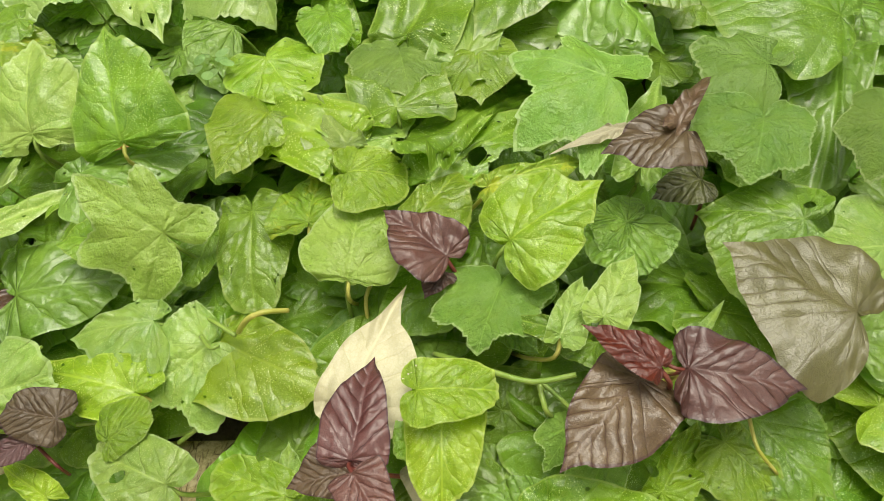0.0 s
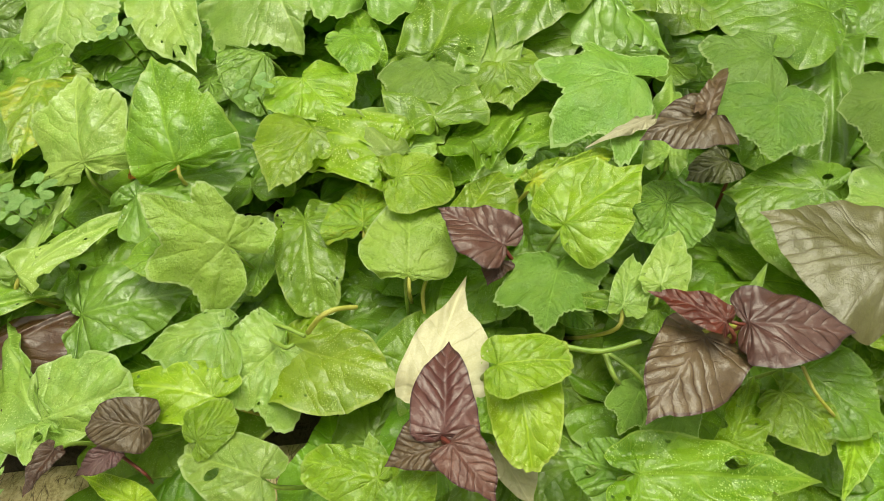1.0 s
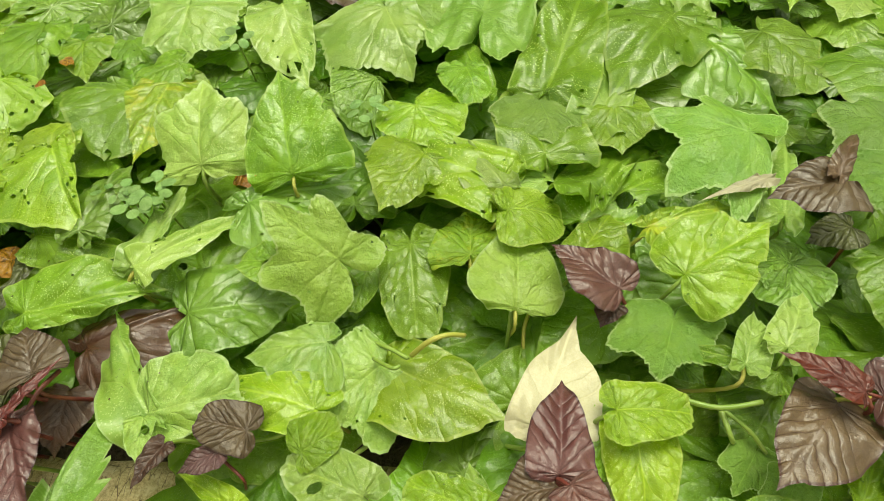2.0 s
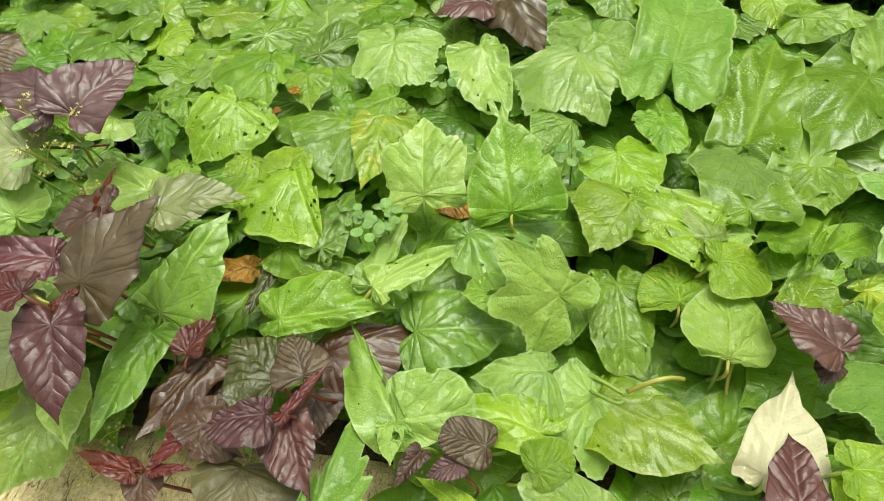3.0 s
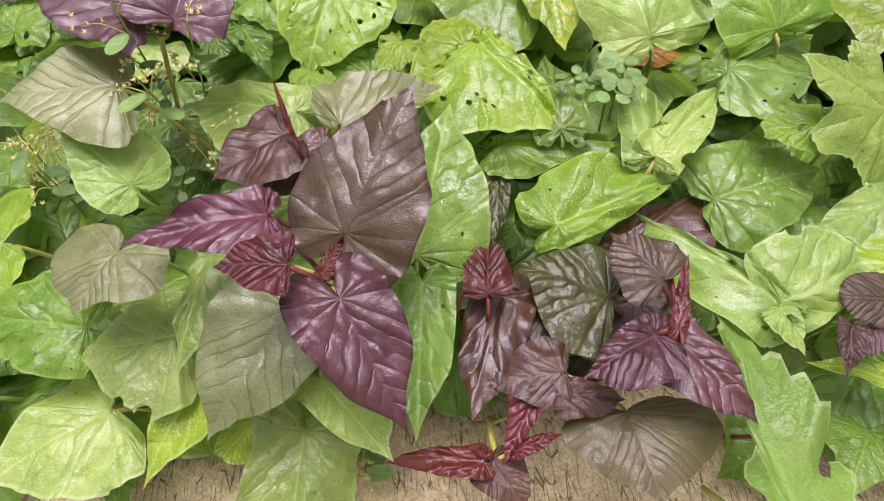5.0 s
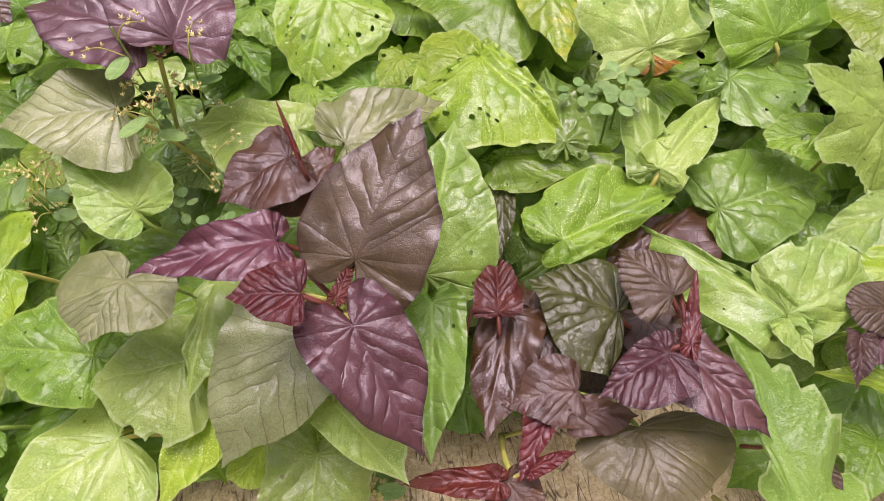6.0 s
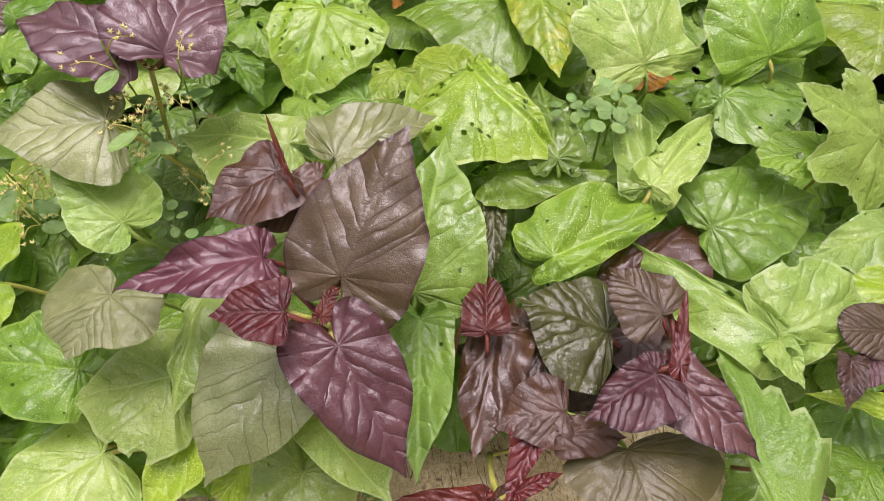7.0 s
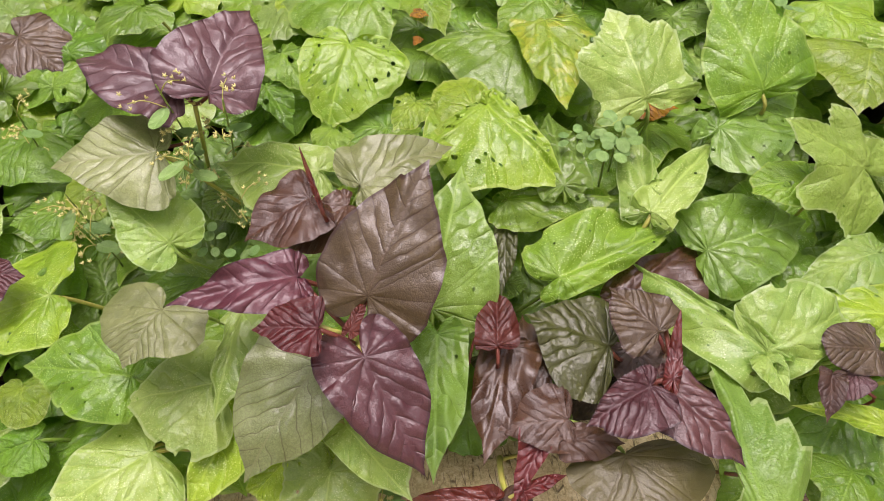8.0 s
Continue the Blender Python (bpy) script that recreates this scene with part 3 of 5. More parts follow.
def added_wall(name, y0, y1, height, material, label):
    bm = bmesh.new()
    bmesh.ops.create_cube(bm, size=1.0)
    for v in bm.verts:
        v.co = (v.co.x * 14.0 - 0.3, y0 + (v.co.y + 0.5) * (y1 - y0), (v.co.z + 0.5) * (height + 0.03) - 0.03)
    bmesh.ops.bevel(bm, geom=bm.edges[:], offset=0.015, segments=2, affect="EDGES")
    ob = part(name, bm, material, None)
    for p in ob.data.polygons:
        p.use_smooth = False
    return tagged(ob, label, "wall", "", "structure")


# the dark one cuts sky reflections, the pale one lights the near leaves
added_wall("shade_wall_north", 2.45, 2.6, 2.0, SHADE_WALL, "unseen dark wall added beyond the bed to block low sky light")
added_wall("bounce_wall_south", -1.45, -1.3, 2.2, BOUNCE_WALL, "unseen pale wall added across the slab to bounce light onto the bed")

# ---- the vines, leaf by leaf ----

pumpkin_a = thing("pumpkin_vine", 0.182, 0.305, 0.0, "sprawling pumpkin vine with toothed lobed blue-green leaves", "vine", "pumpkin vines")
leaf(pumpkin_a, "star", SQUASH, 0.139, 0.429, 0.190, 153, -6, -0, 0.087, (0.087, 0.040), shear=-0.00, back=0.75)
leaf(pumpkin_a, "squash", SQUASH, 0.240, 0.367, 0.200, -110, -14, 1, 0.055, (0.036, 0.053), shear=-0.03, back=0.8)
leaf(pumpkin_a, "squash", SQUASH, 0.267, 0.440, 0.188, 151, -5, -0, 0.062, (0.080, 0.036), shear=-0.02, back=0.6)
leaf(pumpkin_a, "squash", SQUASH, 0.339, 0.373, 0.190, -190, -24, -1, 0.039, (0.048, 0.047), shear=0.09, back=0.7)
leaf(pumpkin_a, "squash", SQUASH, 0.045, 0.251, 0.165, -110, -5, 3, 0.049, (0.035, 0.041), shear=-0.11, back=0.85, wave=0.03)
leaf(pumpkin_a, "squash", SQUASH, 0.089, 0.164, 0.140, -127, -8, 0, 0.035, (0.015, 0.018), shear=0.01, back=0.6)
leaf(pumpkin_a, "squash", SQUASH, 0.104, 0.143, 0.150, -115, -10, 0, 0.035, (0.019, 0.018), shear=-0.05, back=0.6)

pumpkin_c = thing("pumpkin_vine", -0.114, 0.319, 0.0, "pumpkin vine with star-shaped green toothed leaves", "vine", "pumpkin vines")
leaf(pumpkin_c, "star", LIGHT_SQUASH, -0.210, 0.311, 0.155, 152, 25, -18, 0.079, (0.057, 0.037), shear=-0.03, back=0.9, holes=2)
leaf(pumpkin_c, "ovate", LIGHT_SQUASH, -0.066, 0.276, 0.142, 86, -1, 7, 0.085, (0.041, 0.038), shear=0.04, back=0.35, quilt=1.2)
leaf(pumpkin_c, "squash", PALE, -0.174, 0.235, 0.115, -138, -5, -15, 0.066, (0.054, 0.039), shear=0.09, back=0.5)
leaf(pumpkin_c, "squash", SQUASH, -0.034, 0.498, 0.165, -78, -4, -2, 0.058, (0.040, 0.050), shear=0.04, back=0.8)
leaf(pumpkin_c, "frill", SQUASH, -0.383, 0.061, 0.149, 84, -10, 7, 0.148, (0.017, 0.044), shear=-0.02, wave=0.05)

pumpkin_b = thing("pumpkin_vine", -0.210, 0.629, 0.0, "pumpkin vine with rough pale green lobed leaves", "vine", "pumpkin vines")
leaf(pumpkin_b, "squash", PALE, -0.351, 0.417, 0.159, 99, 19, -9, 0.093, (0.048, 0.048), shear=-0.01, back=0.35, holes=4)
leaf(pumpkin_b, "squash", PALE, -0.436, 0.676, 0.165, -91, -17, -0, 0.094, (0.065, 0.053), shear=-0.00, back=0.8)
leaf(pumpkin_b, "squash", SQUASH, -0.182, 0.699, 0.165, -89, -18, 1, 0.106, (0.056, 0.060), shear=-0.04, back=0.8)
leaf(pumpkin_b, "squash", SQUASH, -0.088, 0.665, 0.165, 78, -4, -1, 0.226, (0.061, 0.065), shear=-0.01, back=0.8)
leaf(pumpkin_b, "squash", SQUASH, -0.196, 0.687, 0.168, 87, -11, -2, 0.112, (0.031, 0.025), shear=-0.01, back=0.8)

green_b = thing("sweet_potato_vine", -0.032, 0.221, 0.0, "green sweet potato vine with wet crinkled yellow-green leaves", "sweet potato vine", "green sweet potato vines")
leaf(green_b, "broad", LIME, -0.167, 0.241, 0.109, -27, 3, 0, 0.108, (0.032, 0.050), shear=-0.06, back=0.25, holes=3)
leaf(green_b, "round", LIME, 0.006, 0.173, 0.165, -90, -9, -0, 0.062, (0.027, 0.024), shear=-0.02, back=0.35, wave=0.04, quilt=2.0, holes=2)
leaf(green_b, "round", LIME, -0.008, 0.176, 0.178, 1, -8, -0, 0.051, (0.021, 0.022), shear=-0.00, back=0.4, holes=2)
leaf(green_b, "round", GREEN, -0.005, 0.184, 0.155, -108, -7, -0, 0.046, (0.019, 0.014), shear=-0.01, back=0.4, quilt=1.6)
leaf(green_b, "broad", GREEN, 0.068, 0.104, 0.165, -7, -4, 1, 0.108, (0.024, 0.029), shear=0.00, holes=4, bites=1, back=0.5)
leaf(green_b, "broad", COOL, 0.069, 0.104, 0.150, 152, -7, -0, 0.050, (0.024, 0.022), shear=-0.02, holes=6, gaps=((0.55,0.1,0.09),), back=0.5)
leaf(green_b, "round", YELLOW, -0.102, 0.328, 0.142, 91, -11, 0, 0.054, (0.035, 0.033), shear=0.00, back=0.4, wave=0.05, quilt=2.0)
leaf(green_b, "round", GREEN, -0.155, 0.348, 0.130, -83, -13, 1, 0.088, (0.036, 0.030), shear=0.00, back=0.45, holes=8, gaps=((0.55,-0.22,0.05),(0.62,-0.3,0.035)), quilt=1.4)
leaf(green_b, "round", GREEN, -0.190, 0.334, 0.118, -103, -8, 1, 0.049, (0.016, 0.021), shear=-0.01, back=0.4)
leaf(green_b, "round", LIME, -0.075, 0.396, 0.155, 151, -12, -7, 0.152, (0.041, 0.037), shear=-0.02, holes=14, back=0.2)
leaf(green_b, "heart", LIME, -0.146, 0.430, 0.161, -121, -12, -2, 0.073, (0.031, 0.055), shear=0.02, holes=12, back=0.4)
leaf(green_b, "heart", LIME, -0.078, 0.388, 0.160, -74, -8, 0, 0.033, (0.011, 0.012), shear=0.00, back=0.5)
leaf(green_b, "broad", PALE, -0.076, 0.399, 0.157, 41, -16, 6, 0.083, (0.063, 0.031), shear=0.06, holes=10, back=0.5)
leaf(green_b, "heart", PALE, -0.074, 0.392, 0.162, 123, -9, -3, 0.095, (0.030, 0.017), shear=-0.02, holes=4, back=0.3)
leaf(green_b, "heart", LIME, -0.156, 0.498, 0.163, -56, -9, -2, 0.066, (0.049, 0.046), shear=0.01, holes=6, back=0.8)
leaf(green_b, "round", GREEN, -0.108, 0.564, 0.160, -77, -3, -3, 0.058, (0.023, 0.031), shear=0.05, back=0.6, holes=6)
leaf(green_b, "squash", PALE, -0.200, 0.659, 0.172, -69, -17, 4, 0.103, (0.040, 0.087), shear=-0.07, back=0.6)
leaf(green_b, "round", COOL, -0.204, 0.561, 0.148, 171, 11, -8, 0.049, (0.065, 0.004), shear=-0.08, back=0.5, holes=6)
leaf(green_b, "round", LIME, -0.218, 0.159, 0.135, 34, 1, -1, 0.032, (0.028, 0.016), shear=0.07, back=0.4, holes=6)
leaf(green_b, "round", PALE, -0.172, 0.131, 0.135, 158, -5, -2, 0.065, (0.025, 0.023), shear=-0.04, back=0.4, gaps=((0.5,0.12,0.09),))
leaf(green_b, "heart", PALE, -0.216, 0.251, 0.126, -171, -5, -1, 0.067, (0.049, 0.018), shear=0.01, back=0.5, holes=4)
leaf(green_b, "heart", LIME, -0.218, 0.197, 0.122, 167, -7, -1, 0.092, (0.026, 0.025), shear=-0.02, back=0.6, holes=4)
leaf(green_b, "round", LIME, -0.094, 0.124, 0.132, 161, -6, -1, 0.056, (0.025, 0.017), shear=-0.00, back=0.4, holes=3)
leaf(green_b, "heart", PALE, -0.093, 0.123, 0.122, 103, -10, 0, 0.042, (0.012, 0.011), shear=0.02, back=0.5)
leaf(green_b, "heart", GREEN, -0.079, 0.098, 0.150, 49, -8, -1, 0.044, (0.017, 0.015), shear=-0.03, back=0.6)
leaf(green_b, "heart", LIME, 0.135, 0.122, 0.150, 54, -9, 0, 0.056, (0.010, 0.019), shear=-0.04, back=0.6, wave=0.06, holes=8, quilt=2)
leaf(green_b, "round", LIME, 0.177, 0.150, 0.152, -49, -10, -1, 0.042, (0.018, 0.030), shear=-0.05, back=0.4, wave=0.06, holes=6, quilt=2)
leaf(green_b, "round", GREEN, 0.141, 0.118, 0.140, -6, -3, 1, 0.023, (0.010, 0.010), shear=0.02, back=0.4, wave=0.06)
leaf(green_b, "heart", LIME, 0.225, 0.135, 0.140, -118, -8, -0, 0.060, (0.014, 0.013), shear=-0.01, back=0.5, holes=4)
leaf(green_b, "broad", GREEN, 0.199, 0.164, 0.150, -52, -4, 0, 0.059, (0.040, 0.042), shear=0.01, back=0.6, holes=4)
leaf(green_b, "heart", GREEN, 0.105, 0.208, 0.172, 157, -8, -2, 0.067, (0.016, 0.009), shear=0.01, back=0.4)
leaf(green_b, "heart", COOL, 0.050, 0.244, 0.130, -48, -6, 0, 0.034, (0.016, 0.017), shear=0.01, back=0.5, holes=4)
leaf(green_b, "heart", LIME, -0.265, 0.128, 0.110, 153, -9, 0, 0.058, (0.008, 0.011), shear=-0.02, back=0.5)
stalk(green_b, YSTALK, 0.0022, (-0.147, 0.240, 0.127), (-0.133, 0.239, 0.150), (-0.120, 0.242, 0.155), (-0.106, 0.248, 0.145))
stalk(green_b, STALK, 0.0020, (-0.068, 0.283, 0.132), (-0.070, 0.272, 0.120), (-0.071, 0.267, 0.080))
stalk(green_b, YSTALK, 0.0018, (-0.049, 0.297, 0.112), (-0.057, 0.276, 0.110), (-0.056, 0.260, 0.090), (-0.050, 0.254, 0.080))
stalk(green_b, STALK, 0.0020, (-0.194, 0.269, 0.102), (-0.169, 0.251, 0.120), (-0.150, 0.238, 0.125))
stalk(green_b, STALK, 0.0018, (-0.177, 0.239, 0.122), (-0.160, 0.222, 0.140), (-0.154, 0.224, 0.140))
stalk(green_b, STALK, 0.0022, (-0.165, 0.208, 0.062), (-0.181, 0.188, 0.075), (-0.201, 0.174, 0.070))
stalk(green_b, STALK, 0.0018, (-0.274, 0.184, 0.087), (-0.253, 0.184, 0.095), (-0.243, 0.188, 0.095))

green_a = thing("sweet_potato_vine", 0.136, 0.463, 0.0, "green sweet potato vine with heart-shaped insect-bitten leaves", "sweet potato vine", "green sweet potato vines")
leaf(green_a, "heart", PALE, 0.082, 0.211, 0.178, 67, -8, -0, 0.049, (0.011, 0.016), shear=-0.02, back=0.5)
leaf(green_a, "heart", PALE, 0.108, 0.219, 0.187, 60, -5, -0, 0.057, (0.015, 0.017), shear=-0.01, back=0.4, holes=2)
leaf(green_a, "broad", COOL, 0.138, 0.297, 0.175, -102, -9, 1, 0.050, (0.036, 0.030), shear=-0.04, back=0.6, holes=4)
leaf(green_a, "round", COOL, 0.136, 0.296, 0.178, 150, -6, 0, 0.024, (0.026, 0.028), shear=0.01, back=0.5, holes=4)
leaf(green_a, "broad", GREEN, 0.260, 0.299, 0.172, 164, -15, -1, 0.072, (0.075, 0.035), shear=0.07, gaps=((-0.05,-0.16,0.06),), back=0.7, holes=5)
leaf(green_a, "broad", LIME, 0.053, 0.277, 0.188, 29, 12, 4, 0.076, (0.038, 0.040), shear=0.01, back=0.45, holes=5)
leaf(green_a, "heart", YELLOW, 0.042, 0.337, 0.170, 21, -9, 6, 0.089, (0.010, 0.018), shear=-0.01, back=0.4)
leaf(green_a, "heart", LIME, -0.015, 0.313, 0.160, 58, -9, 1, 0.071, (0.018, 0.035), shear=0.00, back=0.5, holes=10)
leaf(green_a, "heart", GREEN, -0.006, 0.362, 0.149, 37, -5, -0, 0.127, (0.033, 0.031), shear=0.01, back=0.5, gaps=((0.35,-0.05,0.09),), holes=5)
leaf(green_a, "round", LIME, -0.069, 0.361, 0.162, 3, -17, 3, 0.049, (0.031, 0.036), shear=0.03, back=0.5, holes=3)
leaf(green_a, "heart", GREEN, -0.026, 0.518, 0.169, 73, -0, -1, 0.208, (0.042, 0.048), shear=-0.01, back=0.35, holes=3)
leaf(green_a, "heart", GREEN, 0.119, 0.640, 0.175, -122, -3, -1, 0.166, (0.055, 0.061), shear=0.01, back=0.8, holes=14)
leaf(green_a, "heart", GREEN, 0.212, 0.617, 0.168, -57, -6, 1, 0.082, (0.053, 0.060), shear=-0.02, back=0.8, holes=6)
leaf(green_a, "heart", COOL, 0.052, 0.536, 0.152, 42, -0, 3, 0.139, (0.023, 0.061), shear=0.00, back=0.4, holes=4)
leaf(green_a, "round", DEEP, 0.164, 0.514, 0.150, 87, -4, -2, 0.125, (0.036, 0.034), shear=-0.02, back=0.4)
leaf(green_a, "heart", LIME, 0.037, 0.495, 0.165, -89, -11, 2, 0.060, (0.038, 0.046), shear=-0.04, back=0.8, holes=8)
leaf(green_a, "heart", PALE, 0.023, 0.479, 0.162, 72, -8, 0, 0.139, (0.035, 0.028), shear=0.01, back=0.4, holes=5)
leaf(green_a, "ovate", GREEN, 0.345, 0.499, 0.185, 156, -4, -0, 0.127, (0.084, 0.052), shear=0.01, holes=3)
leaf(green_a, "heart", COOL, 0.145, 0.609, 0.168, -55, -15, 3, 0.121, (0.026, 0.077), shear=-0.05, back=0.5)
leaf(green_a, "heart", YELLOW, 0.305, 0.772, 0.170, -112, -17, 3, 0.091, (0.022, 0.033), shear=-0.03, bites=1, back=0.5)
leaf(green_a, "heart", GREEN, -0.094, 0.552, 0.150, 103, -4, -2, 0.102, (0.032, 0.019), shear=-0.01, holes=5, back=0.7)
leaf(green_a, "round", COOL, 0.357, 0.493, 0.160, -111, -11, 3, 0.156, (0.027, 0.045), shear=-0.02, back=0.5)
leaf(green_a, "heart", PALE, 0.138, 0.644, 0.165, 81, -4, -1, 0.164, (0.030, 0.032), shear=-0.01, back=0.6, holes=4)
leaf(green_a, "heart", PALE, 0.161, 0.362, 0.160, 71, -10, -1, 0.125, (0.022, 0.016), shear=0.00, back=0.5)

green_c = thing("sweet_potato_vine", -0.391, 0.363, 0.0, "green sweet potato vine with broad holed leaves and yellowing foliage", "sweet potato vine", "green sweet potato vines")
leaf(green_c, "heart", GREEN, -0.260, 0.395, 0.169, 103, 24, -7, 0.105, (0.043, 0.054), shear=-0.01, back=0.25, holes=3)
leaf(green_c, "heart", PALE, -0.323, 0.673, 0.170, -69, -13, 2, 0.134, (0.031, 0.049), shear=-0.01, gaps=((0.75,-0.06,0.08),), holes=4, back=0.5)
leaf(green_c, "broad", YELLOW, -0.414, 0.534, 0.164, -93, -8, -5, 0.115, (0.043, 0.033), shear=0.02, holes=6, bites=2, back=0.5)
leaf(green_c, "heart", GREEN, -0.442, 0.522, 0.157, 173, -2, -3, 0.100, (0.076, 0.018), shear=0.01, holes=6, back=0.6)
leaf(green_c, "heart", PALE, -0.333, 0.184, 0.133, 124, -13, -16, 0.141, (0.032, 0.011), shear=0.01, back=0.3, holes=2)
leaf(green_c, "round", PALE, -0.333, 0.185, 0.135, 17, 2, 21, 0.066, (0.042, 0.025), shear=0.10, back=0.3, holes=4)
leaf(green_c, "heart", PALE, -0.336, 0.181, 0.136, -83, -8, -2, 0.033, (0.010, 0.013), shear=0.00, back=0.3, gaps=((0.28,0.1,0.12),), holes=2)
leaf(green_c, "broad", GREEN, -0.461, 0.267, 0.138, 17, -5, 11, 0.109, (0.043, 0.019), shear=-0.01, back=0.5, holes=3)
leaf(green_c, "heart", PALE, -0.380, 0.307, 0.148, 83, -5, -3, 0.112, (0.023, 0.012), shear=0.01, gaps=((0.62,0.1,0.08),), holes=5, back=0.15)
leaf(green_c, "heart", PALE, -0.380, 0.305, 0.150, 41, -8, 1, 0.107, (0.018, 0.020), shear=0.01, holes=5, back=0.12)
leaf(green_c, "broad", COOL, -0.337, 0.279, 0.121, 10, -5, 7, 0.092, (0.047, 0.045), shear=-0.01, back=0.45, quilt=1.4)
leaf(green_c, "heart", COOL, -0.299, 0.376, 0.152, 25, -10, 3, 0.110, (0.016, 0.048), shear=-0.04, back=0.6, holes=5, gaps=((0.35,-0.1,0.07),))
leaf(green_c, "round", GREEN, -0.251, 0.309, 0.150, 171, -5, 0, 0.045, (0.022, 0.026), shear=-0.00, back=0.5, gaps=((0.4,0.05,0.1),), holes=8)
leaf(green_c, "heart", GREEN, -0.485, 0.345, 0.140, -6, -4, 6, 0.100, (0.009, 0.028), shear=-0.02, back=0.5, holes=4)
leaf(green_c, "heart", COOL, -0.441, 0.342, 0.152, 84, -8, -0, 0.096, (0.022, 0.024), shear=-0.01, back=0.4, holes=5)
leaf(green_c, "broad", LIME, -0.489, 0.423, 0.172, -59, -13, 6, 0.102, (0.018, 0.071), shear=-0.04, holes=22, back=0.4)
leaf(green_c, "round", LIME, -0.495, 0.414, 0.165, 103, -6, -0, 0.065, (0.040, 0.023), shear=0.01, holes=10, back=0.4)
leaf(green_c, "heart", LIME, -0.522, 0.393, 0.160, 73, -10, -1, 0.102, (0.032, 0.034), shear=-0.01, holes=8, bites=2, back=0.5)
leaf(green_c, "round", ORANGE, -0.525, 0.342, 0.108, -171, -3, -1, 0.049, (0.019, 0.014), shear=-0.01, stalk=False, back=0.4, label='fallen orange dry leaf')
leaf(green_c, "heart", ORANGE, -0.536, 0.563, 0.170, -34, -6, 0, 0.016, (0.007, 0.007), shear=-0.00, stalk=False, back=0.6, label='small orange dry leaf')
leaf(green_c, "heart", ORANGE, -0.541, 0.516, 0.175, -7, -4, 0, 0.009, (0.006, 0.006), shear=-0.01, stalk=False, back=0.6, label='small orange dry leaf')
leaf(green_c, "heart", ORANGE, -0.340, 0.466, 0.100, -12, -7, 2, 0.050, (0.009, 0.020), shear=-0.02, stalk=False, back=0.4, label='fallen orange dry leaf')
leaf(green_c, "heart", GREEN, -0.034, 0.431, 0.162, 103, -10, -1, 0.128, (0.042, 0.054), shear=-0.01, back=0.5, holes=4)
leaf(green_c, "round", GREEN, 0.017, 0.403, 0.159, 55, -30, -12, 0.212, (0.044, 0.017), shear=-0.02, back=0.5, holes=8)
stalk(green_c, STALK, 0.0018, (-0.351, 0.420, 0.154), (-0.349, 0.406, 0.140), (-0.349, 0.419, 0.090))
stalk(green_c, STALK, 0.0015, (-0.328, 0.188, 0.124), (-0.321, 0.203, 0.125), (-0.301, 0.235, 0.118))
stalk(green_c, STALK, 0.0015, (-0.304, 0.194, 0.092), (-0.315, 0.188, 0.070), (-0.326, 0.180, 0.040))

green_d = thing("sweet_potato_vine", -0.599, 0.226, 0.0, "green sweet potato vine with glossy leaves among purple ones", "sweet potato vine", "green sweet potato vines")
leaf(green_d, "broad", LIME, -0.604, 0.542, 0.161, -113, -22, -13, 0.094, (0.061, 0.043), shear=-0.02, holes=44, back=0.5)
leaf(green_d, "broad", GREEN, -0.585, 0.626, 0.172, -80, -12, 2, 0.099, (0.032, 0.083), shear=-0.01, back=0.5, holes=12, bites=2)
leaf(green_d, "heart", COOL, -0.561, 0.246, 0.159, 69, 18, 5, 0.112, (0.031, 0.043), shear=-0.01, back=0.35, holes=2)
leaf(green_d, "heart", COOL, -0.560, 0.225, 0.160, -100, -12, -5, 0.098, (0.023, 0.026), shear=-0.00, back=0.4, holes=2)
leaf(green_d, "broad", PALE, -0.638, 0.384, 0.166, 162, 0, -10, 0.093, (0.045, 0.025), shear=0.00, back=0.5, holes=2)
leaf(green_d, "heart", PALE, -0.695, 0.265, 0.165, -107, -9, -3, 0.081, (0.026, 0.011), shear=0.02, back=0.5)
leaf(green_d, "heart", LIME, -0.706, 0.215, 0.125, -119, -7, -2, 0.093, (0.033, 0.018), shear=0.02, back=0.4, holes=2)
leaf(green_d, "squash", PALE, -0.649, 0.156, 0.111, -105, -17, -15, 0.076, (0.039, 0.034), shear=-0.03, back=0.6, holes=8, wave=0.06)
leaf(green_d, "round", LIME, -0.678, 0.176, 0.100, -139, -1, -1, 0.039, (0.022, 0.017), shear=-0.08, back=0.5)
leaf(green_d, "heart", PALE, -0.629, 0.175, 0.148, -54, -7, -1, 0.066, (0.027, 0.018), shear=0.05, back=0.4)
leaf(green_d, "heart", LIME, -0.673, 0.200, 0.085, -33, -8, 0, 0.054, (0.016, 0.018), shear=-0.00, back=0.5)
leaf(green_d, "round", COOL, -0.714, 0.416, 0.120, -150, -0, 0, 0.042, (0.032, 0.033), shear=-0.04, back=0.5)
leaf(green_d, "heart", COOL, -0.751, 0.476, 0.130, -127, -12, -1, 0.061, (0.030, 0.024), shear=0.02, back=0.5)
leaf(green_d, "heart", COOL, -0.498, 0.292, 0.095, -25, -3, -0, 0.020, (0.018, 0.013), shear=0.01, back=0.5)
leaf(green_d, "heart", PALE, -0.673, 0.289, 0.140, -170, -12, -0, 0.059, (0.035, 0.014), shear=0.04, back=0.6)
leaf(green_d, "heart", LIME, -0.616, 0.374, 0.150, -64, -10, -0, 0.033, (0.014, 0.011), shear=-0.00, back=0.5)
leaf(green_d, "heart", GREEN, -0.670, 0.547, 0.158, -66, -13, 1, 0.052, (0.022, 0.027), shear=-0.02, holes=6, bites=3, back=0.6, wave=0.05)
